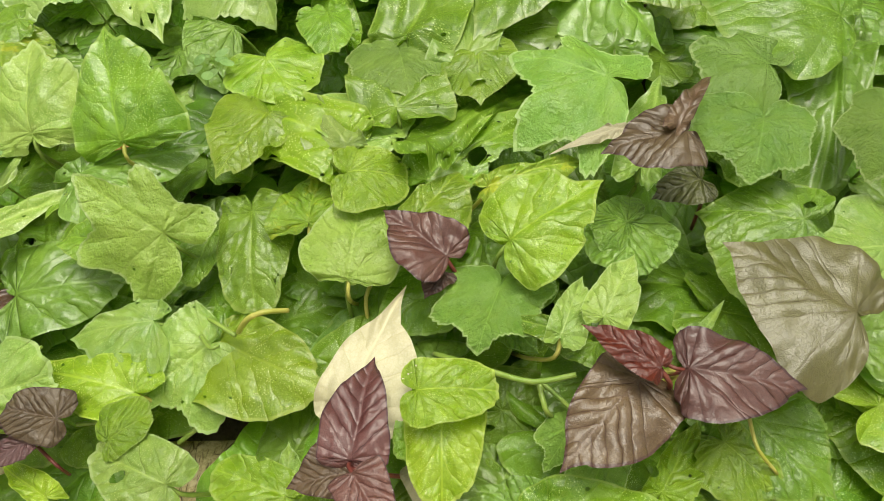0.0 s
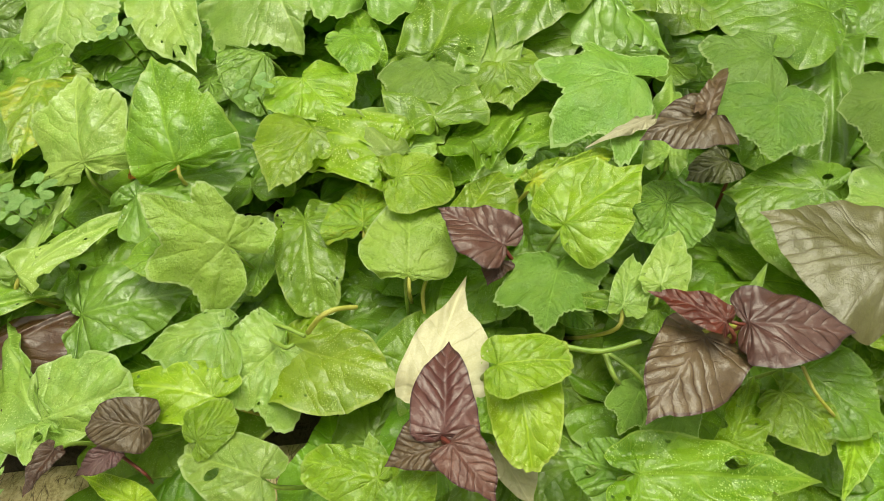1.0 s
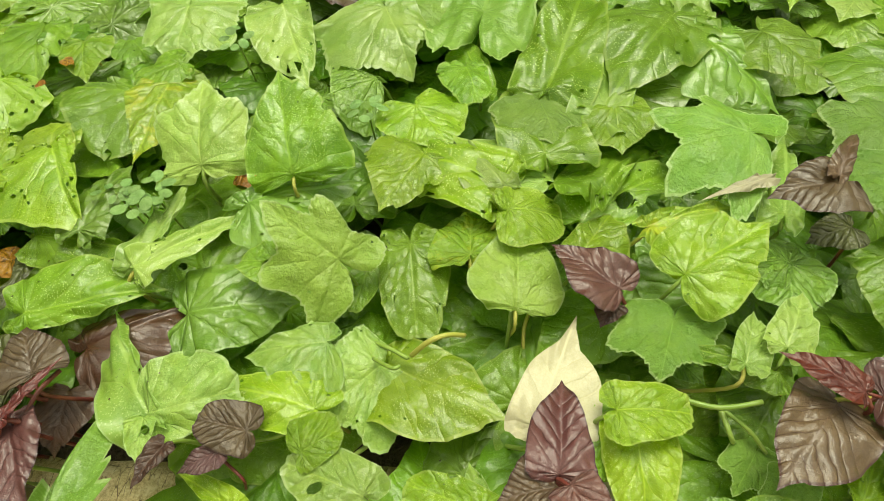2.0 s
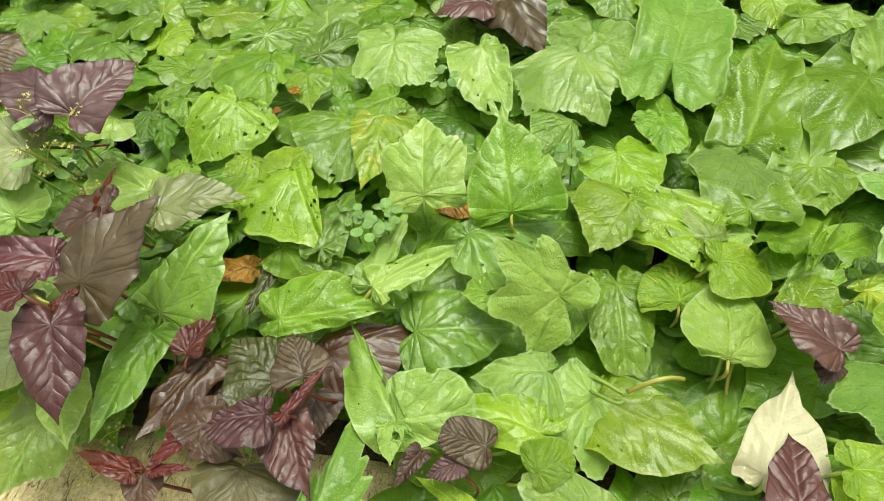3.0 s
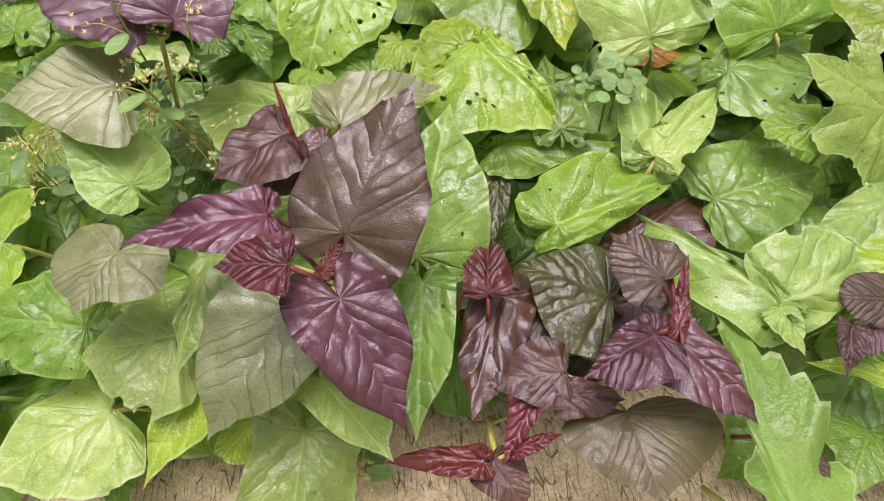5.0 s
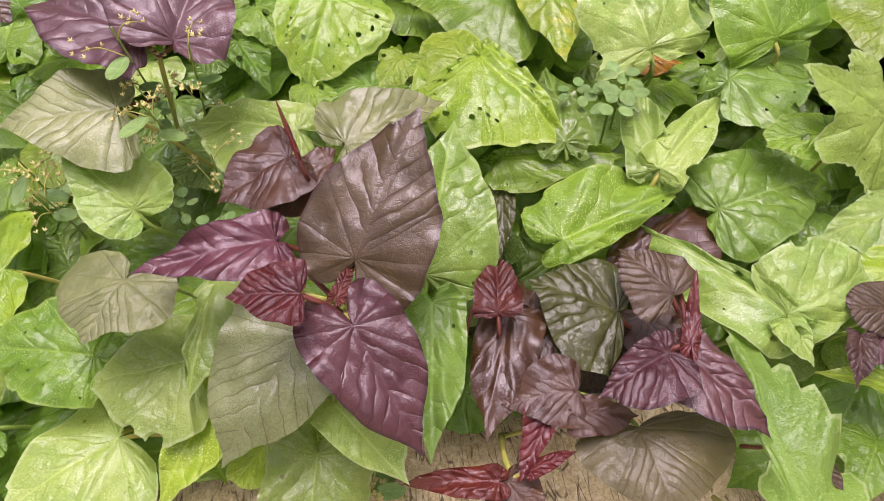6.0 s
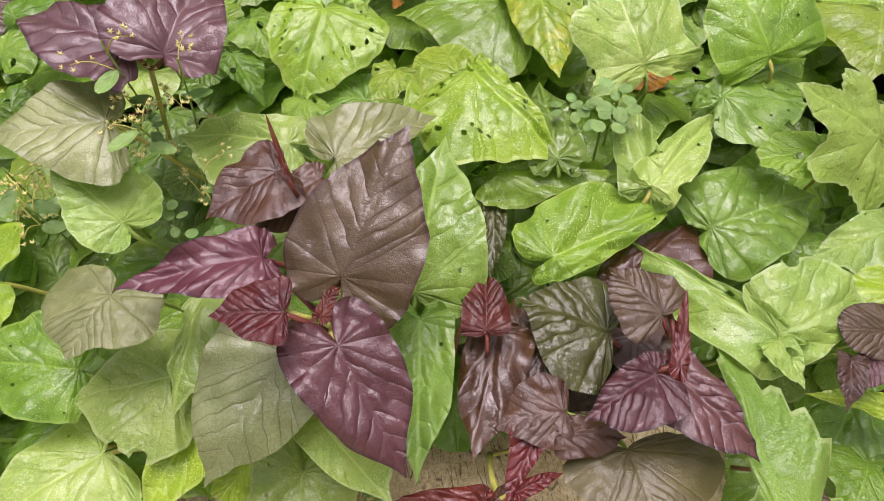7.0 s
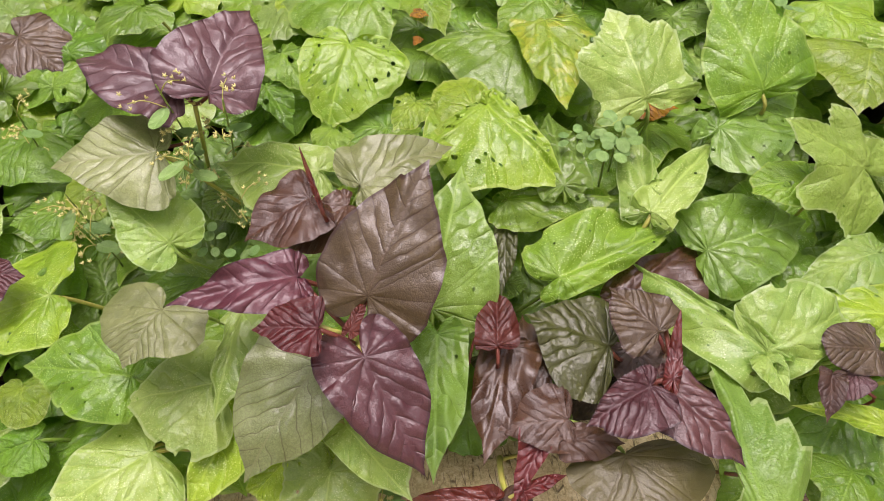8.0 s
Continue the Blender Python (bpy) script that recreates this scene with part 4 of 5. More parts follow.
leaf(green_d, "heart", DEEP, -0.688, 0.513, 0.150, -66, -13, -2, 0.059, (0.019, 0.015), shear=0.03, holes=4, bites=1, back=0.6, wave=0.05)
leaf(green_d, "heart", LIME, -0.550, 0.450, 0.162, -127, -10, -1, 0.037, (0.023, 0.017), shear=0.02, holes=4, bites=2, back=0.6, wave=0.05)
leaf(green_d, "heart", GREEN, -0.627, 0.443, 0.150, -121, -7, -0, 0.033, (0.021, 0.016), shear=-0.01, bites=2, back=0.6, wave=0.06)
leaf(green_d, "heart", GREEN, -0.711, 0.553, 0.150, 59, -5, 1, 0.050, (0.019, 0.031), shear=0.00, bites=1, back=0.6, wave=0.05)
leaf(green_d, "heart", LIME, -0.529, 0.596, 0.170, -71, -13, -0, 0.062, (0.031, 0.026), shear=0.00, holes=6, back=0.6)
leaf(green_d, "heart", GREEN, -0.412, 0.561, 0.168, -150, -14, -0, 0.060, (0.028, 0.031), shear=0.02, holes=6, back=0.6)
leaf(green_d, "round", COOL, -0.720, 0.538, 0.140, -76, -10, 0, 0.043, (0.024, 0.019), shear=-0.02, back=0.5)

purple_a = thing("purple_sweet_potato_vine", -0.626, 0.246, 0.0, "purple sweet potato vine with large pointed glossy leaves", "sweet potato vine", "purple sweet potato vines")
leaf(purple_a, "heart", BROWN, -0.598, 0.231, 0.219, 55, 21, 6, 0.095, (0.038, 0.042), shear=-0.03, cup=-0.04, fold=0.05, back=0.6, stalk=False, label='large purple-brown leaf')
leaf(purple_a, "heart", PURPLE, -0.603, 0.192, 0.216, -69, -27, -2, 0.078, (0.027, 0.030), shear=0.03, back=0.8, fold=0.12, label='deep purple leaf')
leaf(purple_a, "heart", PURPLE, -0.645, 0.259, 0.208, -172, 5, -7, 0.083, (0.023, 0.019), shear=0.01, fold=0.18, back=0.3, label='deep purple leaf')
leaf(purple_a, "heart", RED, -0.626, 0.207, 0.234, 172, -3, -1, 0.040, (0.018, 0.020), shear=-0.03, fold=0.1, back=0.2, label='small dark red young leaf')
leaf(purple_a, "heart", MAROON, -0.637, 0.329, 0.200, -155, -10, 0, 0.056, (0.035, 0.030), shear=0.03, fold=0.15, back=0.5)
leaf(purple_a, "heart", MAROON, -0.612, 0.325, 0.190, -155, -16, -0, 0.057, (0.033, 0.015), shear=0.06, back=0.4, fold=0.1)
leaf(purple_a, "heart", OLIVE, -0.638, 0.206, 0.187, -134, -22, -9, 0.089, (0.035, 0.044), shear=-0.02, back=0.4, label='olive-brown leaf')
leaf(purple_a, "heart", OLIVE, -0.601, 0.348, 0.182, 24, -4, 6, 0.084, (0.042, 0.026), shear=0.02, back=0.35, label='grey-olive leaf')
leaf(purple_a, "spear", RED, -0.627, 0.314, 0.222, 104, -11, -1, 0.059, (0.002, 0.002), shear=0.00, label='narrow red bud')
leaf(purple_a, "spear", RED, -0.611, 0.211, 0.215, 63, -8, 1, 0.026, (0.005, 0.006), shear=-0.00)
leaf(purple_a, "broad", OLIVE, -0.740, 0.258, 0.195, -122, -4, -0, 0.044, (0.037, 0.048), shear=0.02, back=1.0, quilt=1.3)
stalk(purple_a, RSTALK, 0.0022, (-0.600, 0.236, 0.210), (-0.606, 0.224, 0.205), (-0.614, 0.224, 0.180))
stalk(purple_a, YSTALK, 0.0017, (-0.629, 0.214, 0.222), (-0.618, 0.211, 0.215), (-0.613, 0.222, 0.185))
stalk(purple_a, RSTALK, 0.0020, (-0.646, 0.262, 0.200), (-0.630, 0.240, 0.200), (-0.617, 0.226, 0.185))
stalk(purple_a, YSTALK, 0.0018, (-0.604, 0.193, 0.212), (-0.608, 0.205, 0.205), (-0.614, 0.224, 0.180))
stalk(purple_a, RSTALK, 0.0015, (-0.630, 0.325, 0.210), (-0.628, 0.320, 0.205), (-0.630, 0.323, 0.180))

green_e = thing("sweet_potato_vine", -0.825, 0.289, 0.0, "pale green sweet potato vine hanging over the concrete slab", "sweet potato vine", "green sweet potato vines")
leaf(green_e, "broad", PALE, -0.751, 0.328, 0.174, 135, 16, -0, 0.068, (0.028, 0.035), shear=-0.01, back=0.6, holes=3)
leaf(green_e, "broad", LIME, -0.863, 0.321, 0.140, -168, -9, 3, 0.076, (0.044, 0.068), shear=0.04, gaps=((0.1,-0.35,0.08),), holes=6, back=0.6)
leaf(green_e, "broad", GREEN, -0.783, 0.236, 0.147, 166, 1, -6, 0.082, (0.035, 0.042), shear=-0.03, holes=6, back=0.35)
leaf(green_e, "heart", PALE, -0.723, 0.221, 0.146, -178, -2, -1, 0.067, (0.049, 0.038), shear=-0.04, back=0.4, holes=2)
leaf(green_e, "heart", PALE, -0.778, 0.189, 0.115, -150, 5, 0, 0.079, (0.051, 0.041), shear=-0.01, back=0.35, holes=3)
leaf(green_e, "round", LIME, -0.881, 0.253, 0.120, -86, -10, -1, 0.032, (0.022, 0.021), shear=0.05, back=0.5)
leaf(green_e, "heart", PALE, -0.925, 0.204, 0.100, 28, -8, 0, 0.056, (0.023, 0.029), shear=0.01, back=0.5)
leaf(green_e, "broad", DEEP, -0.907, 0.496, 0.150, -132, -9, -0, 0.064, (0.063, 0.038), shear=0.02, back=0.5)
leaf(green_e, "heart", DEEP, -0.878, 0.416, 0.130, -166, -1, -1, 0.044, (0.032, 0.020), shear=-0.02, back=0.6)
leaf(green_e, "heart", DEEP, -0.905, 0.654, 0.140, 134, -6, -5, 0.094, (0.031, 0.027), shear=-0.04, back=0.6)
leaf(green_e, "heart", GREEN, -0.815, 0.638, 0.170, -133, -5, 1, 0.062, (0.037, 0.042), shear=-0.02, back=0.6)
leaf(green_e, "heart", LIME, -0.841, 0.424, 0.150, -118, -20, 0, 0.042, (0.030, 0.027), shear=0.07, back=0.5)
leaf(green_e, "heart", DEEP, -0.871, 0.214, 0.110, -163, -3, -2, 0.038, (0.024, 0.018), shear=-0.04, back=0.6)
stalk(green_e, STALK, 0.0018, (-0.756, 0.335, 0.164), (-0.754, 0.338, 0.150), (-0.765, 0.359, 0.110))
stalk(green_e, YSTALK, 0.0018, (-0.789, 0.198, 0.096), (-0.784, 0.202, 0.090), (-0.786, 0.209, 0.070))

purple_e = thing("purple_sweet_potato_vine", -0.753, 0.423, 0.0, "purple sweet potato vine among small yellow weed flowers", "sweet potato vine", "purple sweet potato vines")
leaf(purple_e, "heart", OLIVE, -0.750, 0.386, 0.213, 182, 4, -8, 0.079, (0.044, 0.041), shear=-0.05, label='grey-olive leaf', back=0.35)
leaf(purple_e, "heart", MAUVE, -0.725, 0.425, 0.238, 151, -0, -5, 0.101, (0.040, 0.023), shear=-0.05, fold=0.15, stalk=False, back=0.3)
leaf(purple_e, "heart", MAUVE, -0.702, 0.415, 0.237, 72, 0, 17, 0.092, (0.045, 0.037), shear=0.01, fold=0.2, stalk=False, back=0.5)
leaf(purple_e, "squash", BROWN, -0.877, 0.529, 0.230, -45, -18, 2, 0.055, (0.032, 0.029), shear=-0.04, stalk=False, label='dull tan-brown leaf', back=0.7)
leaf(purple_e, "heart", PURPLE, -0.903, 0.327, 0.170, 2, -16, 1, 0.034, (0.022, 0.028), shear=-0.06, back=0.5)
stalk(purple_e, RSTALK, 0.0018, (-0.733, 0.442, 0.224), (-0.723, 0.429, 0.215), (-0.703, 0.418, 0.232))
stalk(purple_e, YSTALK, 0.0020, (-0.728, 0.440, 0.205), (-0.738, 0.436, 0.160), (-0.760, 0.459, 0.090))
stalk(purple_e, RSTALK, 0.0016, (-0.759, 0.402, 0.200), (-0.744, 0.424, 0.180), (-0.757, 0.497, 0.120))

purple_b = thing("purple_sweet_potato_vine", -0.464, 0.180, 0.0, "dark red sweet potato vine with wet folded brown leaves", "sweet potato vine", "purple sweet potato vines")
leaf(purple_b, "broad", DARK, -0.441, 0.206, 0.138, 149, 2, -0, 0.063, (0.044, 0.034), shear=-0.09, label='dark wet grey-brown leaf', back=0.3)
leaf(purple_b, "heart", BROWN, -0.412, 0.201, 0.162, 120, -2, -1, 0.045, (0.026, 0.025), shear=-0.06, back=0.3)
leaf(purple_b, "heart", PURPLE, -0.431, 0.163, 0.168, -159, -4, -2, 0.050, (0.028, 0.014), shear=0.05, fold=0.22, back=0.5)
leaf(purple_b, "broad", PLUM, -0.419, 0.169, 0.155, -58, -7, 1, 0.070, (0.019, 0.027), shear=-0.01, back=0.3)
leaf(purple_b, "broad", MAROON, -0.511, 0.217, 0.140, -112, -6, -0, 0.085, (0.025, 0.020), shear=-0.01, fold=-0.1, back=0.3)
leaf(purple_b, "heart", MAROON, -0.483, 0.158, 0.142, -183, -10, 0, 0.049, (0.021, 0.025), shear=0.01, back=0.3)
leaf(purple_b, "spear", RED, -0.495, 0.157, 0.138, -127, -9, 2, 0.054, (0.009, 0.017), shear=-0.02, fold=0.3)
leaf(purple_b, "heart", MAROON, -0.487, 0.146, 0.140, -11, -8, 0, 0.040, (0.012, 0.015), shear=-0.01, back=0.4)
leaf(purple_b, "broad", BRONZE, -0.449, 0.132, 0.130, -85, 0, -1, 0.054, (0.055, 0.041), shear=0.06, label='olive-brown leaf', back=0.35)
leaf(purple_b, "heart", RED, -0.520, 0.211, 0.158, 80, -7, -1, 0.046, (0.016, 0.015), shear=-0.01, fold=0.35, label='curled red young leaf', back=0.3)
leaf(purple_b, "spear", RED, -0.415, 0.166, 0.168, 65, -4, -1, 0.053, (0.006, 0.005), shear=-0.00, label='narrow red bud')
leaf(purple_b, "heart", RED, -0.539, 0.118, 0.125, 171, -5, -1, 0.061, (0.011, 0.009), shear=0.00, fold=0.1, back=0.3)
leaf(purple_b, "heart", MAROON, -0.534, 0.118, 0.120, -61, -6, 0, 0.035, (0.017, 0.017), shear=0.03, back=0.4)
leaf(purple_b, "heart", RED, -0.520, 0.120, 0.130, 12, -8, 1, 0.033, (0.005, 0.006), shear=-0.00, back=0.3)
leaf(purple_b, "heart", DARK, -0.491, 0.329, 0.128, -104, -10, -1, 0.064, (0.011, 0.010), shear=0.00, back=0.4)
leaf(purple_b, "broad", MAROON, -0.414, 0.249, 0.114, 29, -7, 1, 0.090, (0.020, 0.056), shear=-0.06, back=0.4)
leaf(purple_b, "heart", DARK, -0.523, 0.226, 0.110, -66, -8, -1, 0.049, (0.030, 0.016), shear=0.00, back=0.4)
leaf(purple_b, "heart", MAROON, -0.501, 0.185, 0.125, 83, -8, 1, 0.067, (0.016, 0.016), shear=0.02, back=0.4)
leaf(purple_b, "heart", MAROON, -0.308, 0.157, 0.150, -118, -9, 0, 0.033, (0.009, 0.009), shear=-0.01, fold=0.3, back=0.4)
leaf(purple_b, "heart", BROWN, -0.361, 0.097, 0.135, -74, -8, 0, 0.029, (0.010, 0.010), shear=-0.00, back=0.4)
leaf(purple_b, "heart", MAROON, -0.415, 0.211, 0.112, -86, -10, -0, 0.051, (0.027, 0.024), shear=0.02, back=0.4)
leaf(purple_b, "heart", DARK, -0.489, 0.243, 0.100, -82, -10, -0, 0.049, (0.026, 0.021), shear=0.01, back=0.4)
stalk(purple_b, YSTALK, 0.0024, (-0.529, 0.153, 0.087), (-0.531, 0.134, 0.105), (-0.529, 0.120, 0.112))
stalk(purple_b, YSTALK, 0.0016, (-0.538, 0.121, 0.114), (-0.534, 0.119, 0.115), (-0.520, 0.121, 0.125))
stalk(purple_b, RSTALK, 0.0020, (-0.427, 0.168, 0.157), (-0.417, 0.168, 0.160), (-0.405, 0.169, 0.150))
stalk(purple_b, RSTALK, 0.0017, (-0.410, 0.170, 0.156), (-0.412, 0.168, 0.155), (-0.414, 0.169, 0.150))
stalk(purple_b, RSTALK, 0.0018, (-0.402, 0.210, 0.150), (-0.407, 0.190, 0.155), (-0.412, 0.170, 0.150))
stalk(purple_b, RSTALK, 0.0012, (-0.541, 0.211, 0.132), (-0.535, 0.220, 0.150), (-0.524, 0.235, 0.150))
stalk(purple_b, RSTALK, 0.0015, (-0.479, 0.165, 0.132), (-0.491, 0.167, 0.138), (-0.506, 0.163, 0.135))

purple_c = thing("purple_sweet_potato_vine", -0.031, 0.175, 0.0, "purple shoot beside a withered cream leaf", "sweet potato vine", "purple sweet potato vines")
leaf(purple_c, "heart", PLUM, 0.009, 0.277, 0.169, 139, -3, 1, 0.063, (0.030, 0.022), shear=-0.02, fold=0.3, back=0.4, label='small maroon leaf')
leaf(purple_c, "heart", MAROON, 0.006, 0.268, 0.160, -123, -3, 2, 0.024, (0.011, 0.012), shear=-0.07, back=0.4)
leaf(purple_c, "tailed", CREAM, -0.057, 0.175, 0.152, 68, -4, -0, 0.097, (0.022, 0.042), shear=-0.05, back=0.4, fold=0.1, label='withered cream-yellow leaf')
leaf(purple_c, "heart", PLUM, -0.047, 0.137, 0.170, 83, -5, 1, 0.070, (0.022, 0.022), shear=-0.00, fold=0.15, back=0.2)
leaf(purple_c, "heart", PLUM, -0.043, 0.127, 0.182, -57, -5, -0, 0.044, (0.017, 0.016), shear=0.01, fold=0.1, back=0.2)
leaf(purple_c, "heart", BROWN, -0.048, 0.131, 0.165, -167, -5, 1, 0.039, (0.013, 0.028), shear=-0.01, back=0.4)
leaf(purple_c, "heart", CREAM, -0.013, 0.141, 0.118, -64, -7, -1, 0.047, (0.020, 0.011), shear=0.05, back=0.4, label='withered cream leaf')
stalk(purple_c, RSTALK, 0.0018, (-0.046, 0.138, 0.164), (-0.048, 0.134, 0.165), (-0.044, 0.131, 0.170))

purple_d = thing("purple_sweet_potato_vine", 0.139, 0.236, 0.0, "bronze sweet potato vine with red young leaves on green stalks", "sweet potato vine", "purple sweet potato vines")
leaf(purple_d, "heart", BRONZE, 0.249, 0.211, 0.205, 139, -6, -1, 0.082, (0.057, 0.042), shear=-0.07, label='large bronze leaf', back=0.5)
leaf(purple_d, "heart", PLUM, 0.148, 0.179, 0.200, -10, -5, 1, 0.066, (0.027, 0.029), shear=0.01, fold=0.08, back=0.3)
leaf(purple_d, "heart", BROWN, 0.120, 0.175, 0.196, -134, -5, 1, 0.071, (0.033, 0.025), shear=-0.04, back=0.4)
leaf(purple_d, "heart", RED, 0.129, 0.176, 0.212, 144, -7, -0, 0.049, (0.013, 0.012), shear=-0.00, fold=0.1, back=0.2, label='small bright red young leaf')
leaf(purple_d, "heart", BROWN, 0.173, 0.339, 0.222, -170, -9, -1, 0.059, (0.032, 0.024), shear=0.02, fold=0.2, back=0.3, stalk=False)
leaf(purple_d, "spear", BROWN, 0.169, 0.345, 0.224, 56, -11, -3, 0.069, (0.010, 0.007), shear=0.00, stalk=False)
leaf(purple_d, "heart", DARK, 0.193, 0.330, 0.180, -162, -11, -1, 0.038, (0.020, 0.017), shear=0.03, back=0.5)
leaf(purple_d, "spear", CREAM, 0.140, 0.377, 0.186, -164, -12, -3, 0.056, (0.008, 0.006), shear=0.01, label='dry pale leaf blade')
leaf(purple_d, "spear", PALE, 0.150, 0.188, 0.192, 50, -8, -2, 0.056, (0.006, 0.005), shear=0.00)
stalk(purple_d, STALK, 0.0022, (-0.001, 0.218, 0.132), (0.022, 0.204, 0.150), (0.040, 0.194, 0.158), (0.064, 0.186, 0.162), (0.090, 0.188, 0.168))
stalk(purple_d, STALK, 0.0020, (0.068, 0.191, 0.152), (0.071, 0.173, 0.150), (0.076, 0.171, 0.140))
stalk(purple_d, STALK, 0.0017, (0.069, 0.190, 0.152), (0.084, 0.176, 0.150), (0.096, 0.164, 0.140))
stalk(purple_d, YSTALK, 0.0016, (0.154, 0.184, 0.188), (0.135, 0.179, 0.195), (0.120, 0.179, 0.193))
stalk(purple_d, RSTALK, 0.0013, (0.136, 0.183, 0.198), (0.141, 0.179, 0.200), (0.151, 0.180, 0.194))
stalk(purple_d, YSTALK, 0.0013, (0.191, 0.162, 0.162), (0.190, 0.143, 0.165), (0.204, 0.132, 0.150))
stalk(purple_d, STALK, 0.0015, (0.048, 0.166, 0.062), (0.068, 0.173, 0.075), (0.090, 0.185, 0.080))

purple_f = thing("purple_sweet_potato_vine", -0.281, 0.371, 0.0, "small brown folded sweet potato shoot", "sweet potato vine", "purple sweet potato vines")
leaf(purple_f, "round", BROWN, -0.260, 0.175, 0.133, 171, 8, -7, 0.038, (0.020, 0.021), shear=-0.05, back=0.4, stalk=False)
leaf(purple_f, "heart", MAUVE, -0.279, 0.161, 0.128, -150, -8, 0, 0.031, (0.013, 0.009), shear=0.02, fold=0.3, stalk=False, back=0.5)
leaf(purple_f, "heart", BROWN, -0.320, 0.838, 0.170, -63, -10, 0, 0.177, (0.053, 0.059), shear=-0.00, back=0.5)
leaf(purple_f, "heart", PLUM, -0.331, 0.780, 0.168, -159, -10, -0, 0.074, (0.039, 0.035), shear=0.01, back=0.5)
stalk(purple_f, RSTALK, 0.0013, (-0.281, 0.161, 0.112), (-0.263, 0.148, 0.110), (-0.266, 0.147, 0.090))

# small weeds
clover_weed(-0.204, 0.489, 0.168, 0.0120, 8, 20)
clover_weed(-0.386, 0.382, 0.160, 0.0125, 10, 70)
clover_weed(-0.356, 0.595, 0.175, 0.0120, 7, 130)
clover_weed(-0.422, 0.384, 0.158, 0.0110, 6, 15)
clover_weed(-0.398, 0.370, 0.158, 0.0120, 8, 50)
clover_weed(-0.743, 0.416, 0.170, 0.0100, 5, 30)
clover_weed(-0.705, 0.317, 0.150, 0.0100, 6, 70)
clover_weed(-0.731, 0.340, 0.150, 0.0100, 6, 110)
flower_weed(-0.793, 0.490, 0.275, (0.072, -0.105), 6)
flower_weed(-0.775, 0.494, 0.262, (0.095, -0.118), 4)
flower_weed(-0.781, 0.488, 0.245, (0.063, -0.135), 6)
flower_weed(-0.889, 0.408, 0.215, (0.077, -0.053), 6)
flower_weed(-0.876, 0.399, 0.200, (0.074, -0.066), 4)
flower_weed(-0.759, 0.418, 0.190, (0.066, -0.067), 4)
flower_weed(-0.977, 0.526, 0.220, (0.105, -0.071), 4)
flower_weed(-0.635, 0.142, 0.060, (0.009, 0.017), 4)
flower_weed(-0.628, 0.133, 0.055, (0.004, 0.007), 4)

# ---- lower and farther leaves of the same bed ----
SHARED = {}


def shared(kind, n):
    if (kind, n) not in SHARED:
        bm = leaf_mesh(kind, 0.08, (0.0425, 0.0425), 0.07, -0.08, 0.03, 3 * (n % 3), 900 + n * 7 + len(kind), n % 2)
        me = bpy.data.meshes.new("leaf")
        bm.to_mesh(me)
        bm.free()
        for p in me.polygons:
            p.use_smooth = True
        SHARED[kind, n] = me
    return SHARED[kind, n]


COLOURED = {}


def loose(vine, kind, n, material, m):
    me = shared(kind, n)
    key = (kind, n, material.name)
    if key not in COLOURED:
        me = me.copy()
        me.materials.append(material)
        COLOURED[key] = me
    ob = new("leaf", COLOURED[key])
    ob.parent = vine
    ob.matrix_basis = Matrix.Translation(-vine.matrix_world.translation) @ m
    return ob


# dark openings between the leaves, where only low leaves grow
HOLLOWS = ((-0.05, 0.223, 0.01), (-0.159, 0.424, 0.03), (-0.126, 0.424, 0.035), (-0.098, 0.427, 0.03), (0.074, 0.468, 0.03), (0.047, 0.489, 0.03), (0.265, 0.59, 0.035), (0.25, 0.63, 0.03), (-0.35, 0.452, 0.02), (-0.151, 0.185, 0.03), (-0.171, 0.163, 0.03), (-0.133, 0.159, 0.02), (-0.371, 0.165, 0.025), (-0.346, 0.184, 0.02), (0.224, 0.313, 0.02), (0.02, 0.174, 0.02), (-0.242, 0.485, 0.02), (-0.503, 0.346, 0.02), (-0.282, 0.416, 0.035), (-0.313, 0.412, 0.03), (-0.362, 0.282, 0.02), (-0.477, 0.203, 0.025), (-0.505, 0.143, 0.02), (-0.566, 0.157, 0.02), (-0.773, 0.352, 0.02), (-0.405, 0.213, 0.02), (-0.131, 0.429, 0.03), (-0.096, 0.433, 0.03))
fills = {}
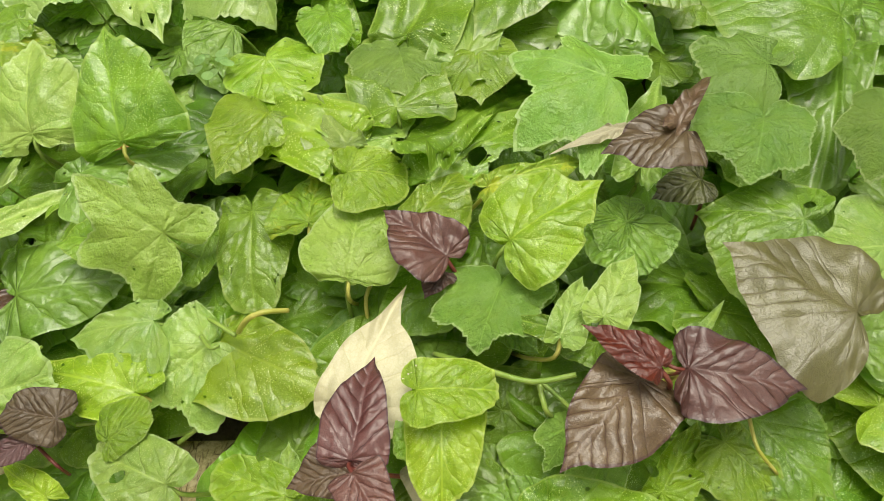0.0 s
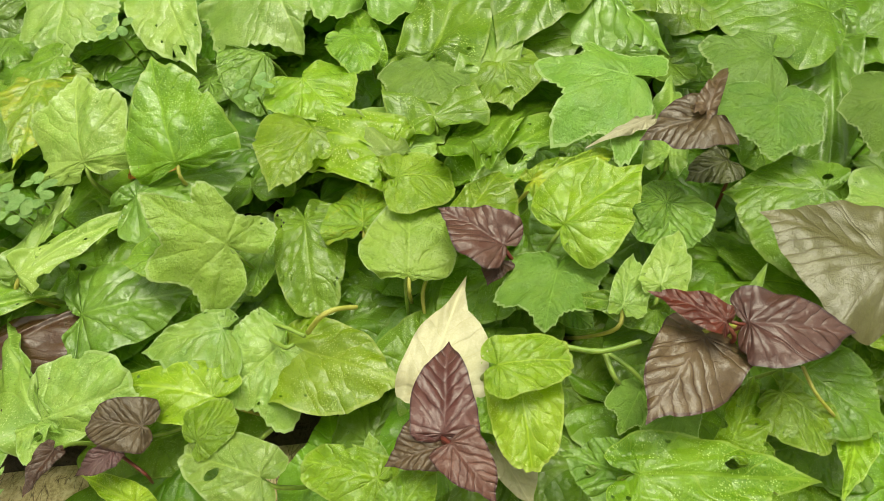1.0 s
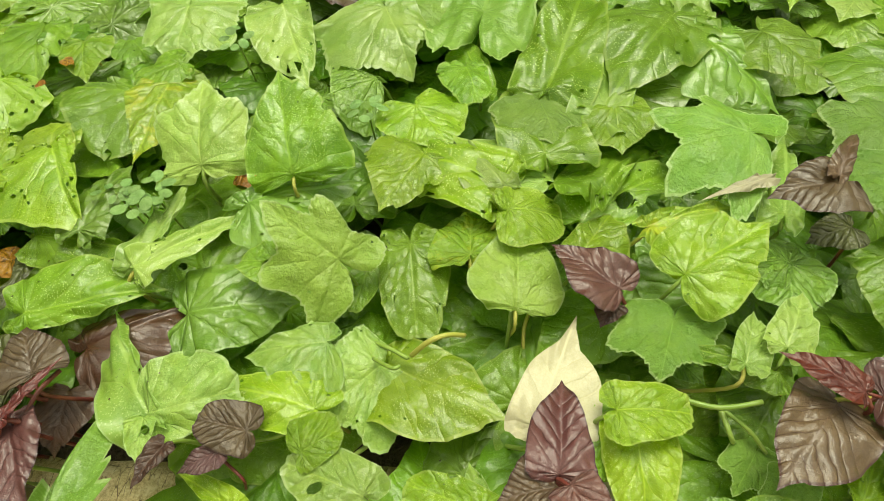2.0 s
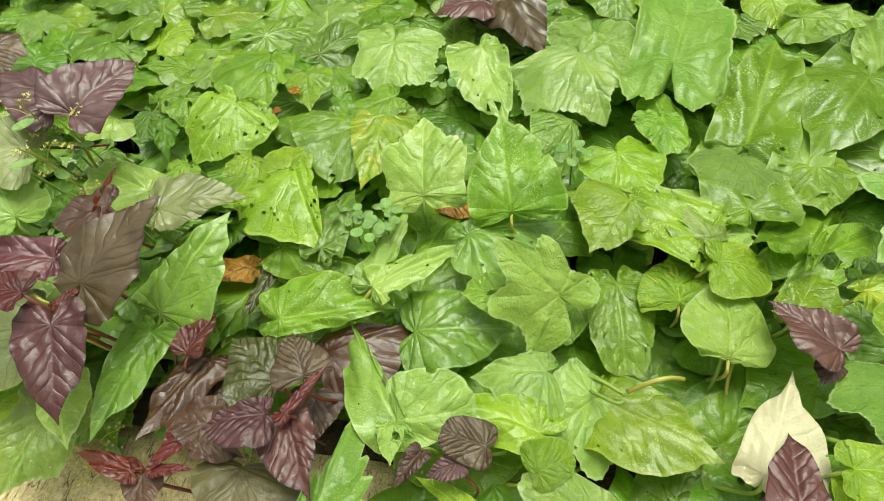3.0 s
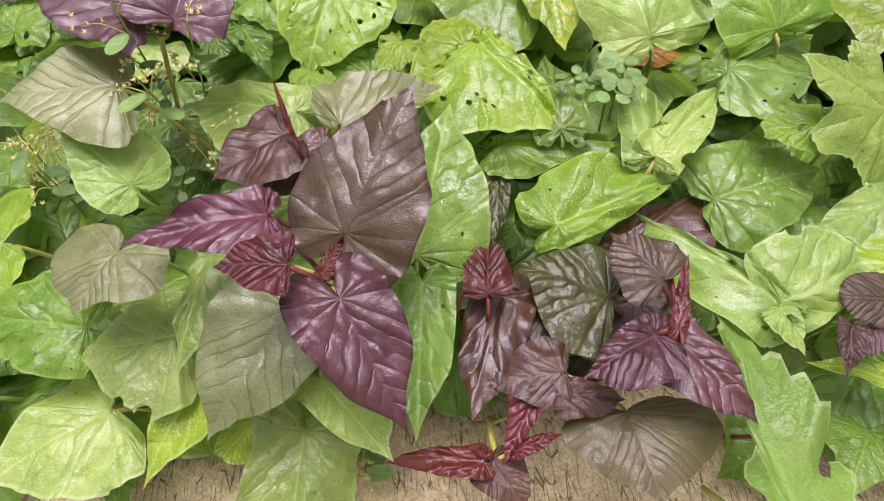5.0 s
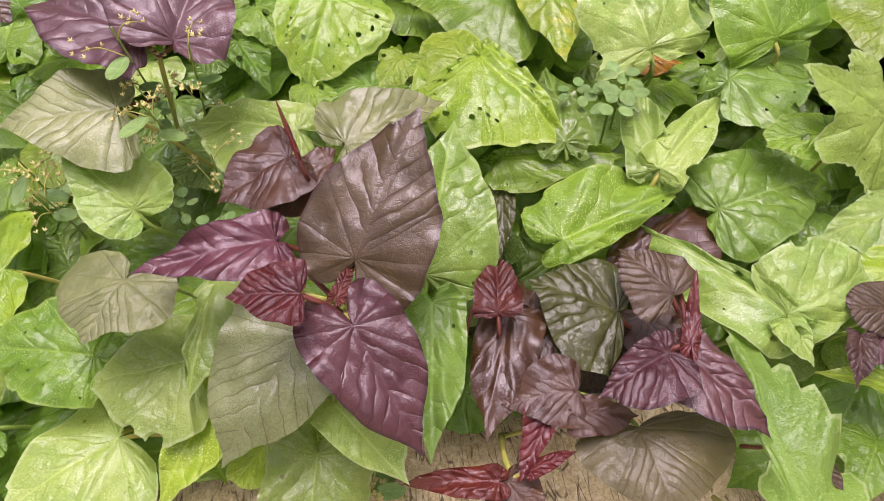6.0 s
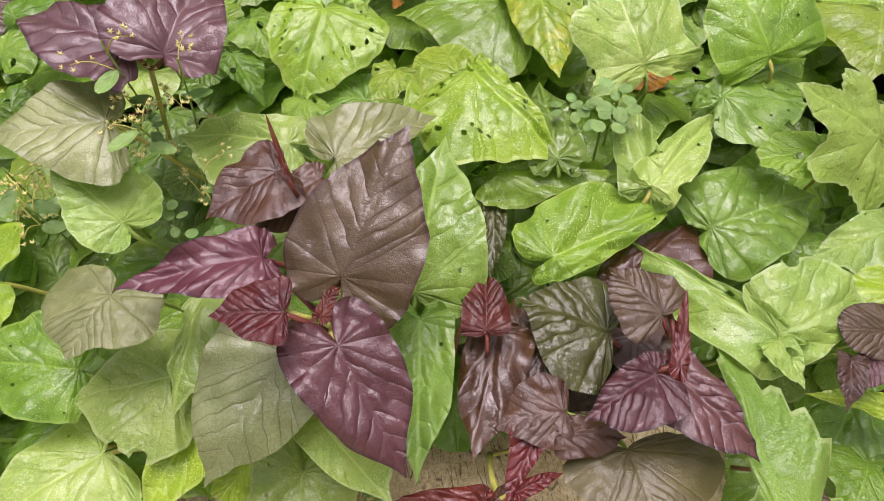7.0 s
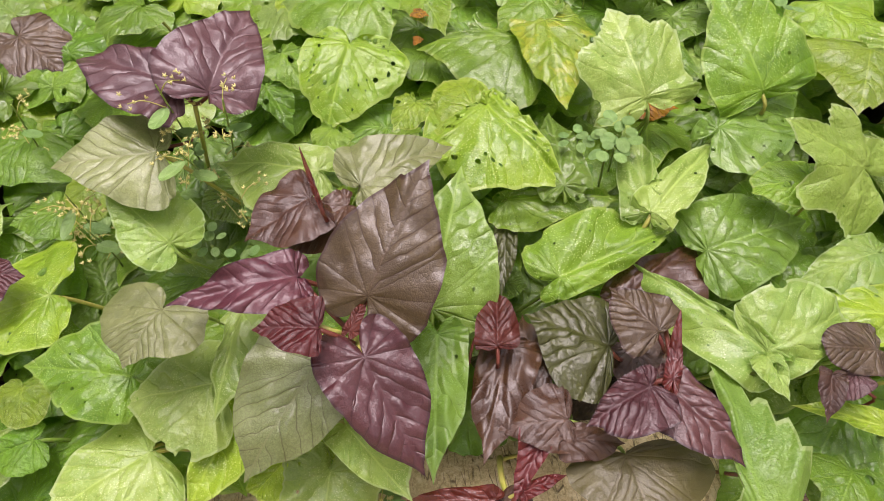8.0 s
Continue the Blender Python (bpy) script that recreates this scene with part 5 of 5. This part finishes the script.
for gx in range(31):
    for gy in range(19):
        for low in (0, 1, 2):
            x = -1.32 + gx * 0.066 + RND.uniform(-0.03, 0.03)
            y = 0.115 + gy * 0.062 + RND.uniform(-0.028, 0.028)
            if (y < 0.19 and x < -0.56) or (y < 0.195 and -0.5 < x < -0.34) or (y < 0.17 and x < -0.38) or (y < 0.185 and -0.235 < x < -0.13):
                continue
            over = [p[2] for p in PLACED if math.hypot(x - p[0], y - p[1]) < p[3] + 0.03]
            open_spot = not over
            if y < 0.21 and x < -0.58:
                z = RND.uniform(0.045, 0.06)
            elif low == 1:
                z = min(RND.uniform(0.06, 0.1), max(0.045, min(over, default=0.2) - 0.035))
            elif open_spot:
                z = RND.uniform(0.10, 0.15)
            else:
                z = max(0.05, min(over) - RND.uniform(0.028, 0.06))
            if any(math.hypot(x - hx, y - hy) < hr + 0.022 for hx, hy, hr in HOLLOWS):
                if low == 1:
                    continue
                z = RND.uniform(0.065, 0.095)
            key = (int((x + 1.32) / 0.7), int(y / 0.65))
            if key not in fills:
                fills[key] = thing("sweet_potato_vine", -1.0 + key[0] * 0.7, 0.3 + key[1] * 0.6, 0.0, "dense green sweet potato vine covering the bed", "sweet potato vine", "green sweet potato vines")
            kind = RND.choice(("heart", "broad", "round", "angled"))
            # leaves beneath others take darker greens: the gaps' shade put into their colour
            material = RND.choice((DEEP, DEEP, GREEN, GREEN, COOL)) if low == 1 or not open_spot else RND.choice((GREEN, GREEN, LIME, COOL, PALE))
            size = RND.uniform(0.85, 1.3) if open_spot and low == 0 else RND.uniform(0.7, 1.1)
            m = pose(x, y, z, RND.uniform(-14, 14), RND.uniform(-8, 16), RND.uniform(0, 360)) @ Matrix.Scale(size, 4)
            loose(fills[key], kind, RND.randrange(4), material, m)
            if low == 0:
                foot = Vector((x + RND.uniform(-0.04, 0.04), y + RND.uniform(-0.02, 0.04), 0.005))
                top = Vector((x, y, z - 0.003))
                at = fills[key].matrix_world.translation
                part("petiole", tube([top - at, top.lerp(foot, 0.4) + Vector((0.008, 0.005, 0)) - at, foot - at], 0.0016, 5, 1.2), STALK, fills[key])

# ---- the rest of the bed, beyond the leaves that are built one by one ----
rim = outline("broad")
points, polys, coords = [], [], []
for gx in range(62):
    for gy in range(34):
        x, y = -2.5 + gx * 0.07 + RND.uniform(-0.03, 0.03), 0.2 + gy * 0.064 + RND.uniform(-0.03, 0.03)
        if -1.3 < x < 0.72 and y < 1.26:
            continue
        m = pose(x, y, RND.uniform(0.08, 0.15), RND.uniform(-22, 22), RND.uniform(-12, 22), RND.uniform(0, 360))
        size, start = RND.uniform(0.055, 0.085), len(points)
        points.append(m @ Vector((0, 0, 0)))
        coords.append((1, 1))
        for ring in (0.55, 1.0):
            for j in range(16):
                a = 2 * math.pi * j / 16
                r = rim[round(min(j, 16 - j) * RAYS / 16)] * ring
                u, v = r * math.cos(a), r * math.sin(a) * 0.95
                points.append(m @ Vector((u * size, v * size, size * (0.10 * u - 0.16 * u * u - 0.12 * v * v + RND.uniform(-0.02, 0.02)))))
                coords.append((u + 1, v + 1))
        for j in range(16):
            k = (j + 1) % 16
            polys.append((start, start + 1 + j, start + 1 + k))
            polys.append((start + 1 + j, start + 17 + j, start + 17 + k, start + 1 + k))
me = bpy.data.meshes.new("leaf_carpet")
me.from_pydata(points, [], polys)
uv_layer = me.uv_layers.new(name="UVMap")
for loop in me.loops:
    uv_layer.data[loop.index].uv = coords[loop.vertex_index]
for p in me.polygons:
    p.use_smooth = True
me.materials.append(GREEN)
tagged(new("leaf_carpet", me), "dense carpet of green vine leaves beyond the bed", "foliage", "", "stuff")
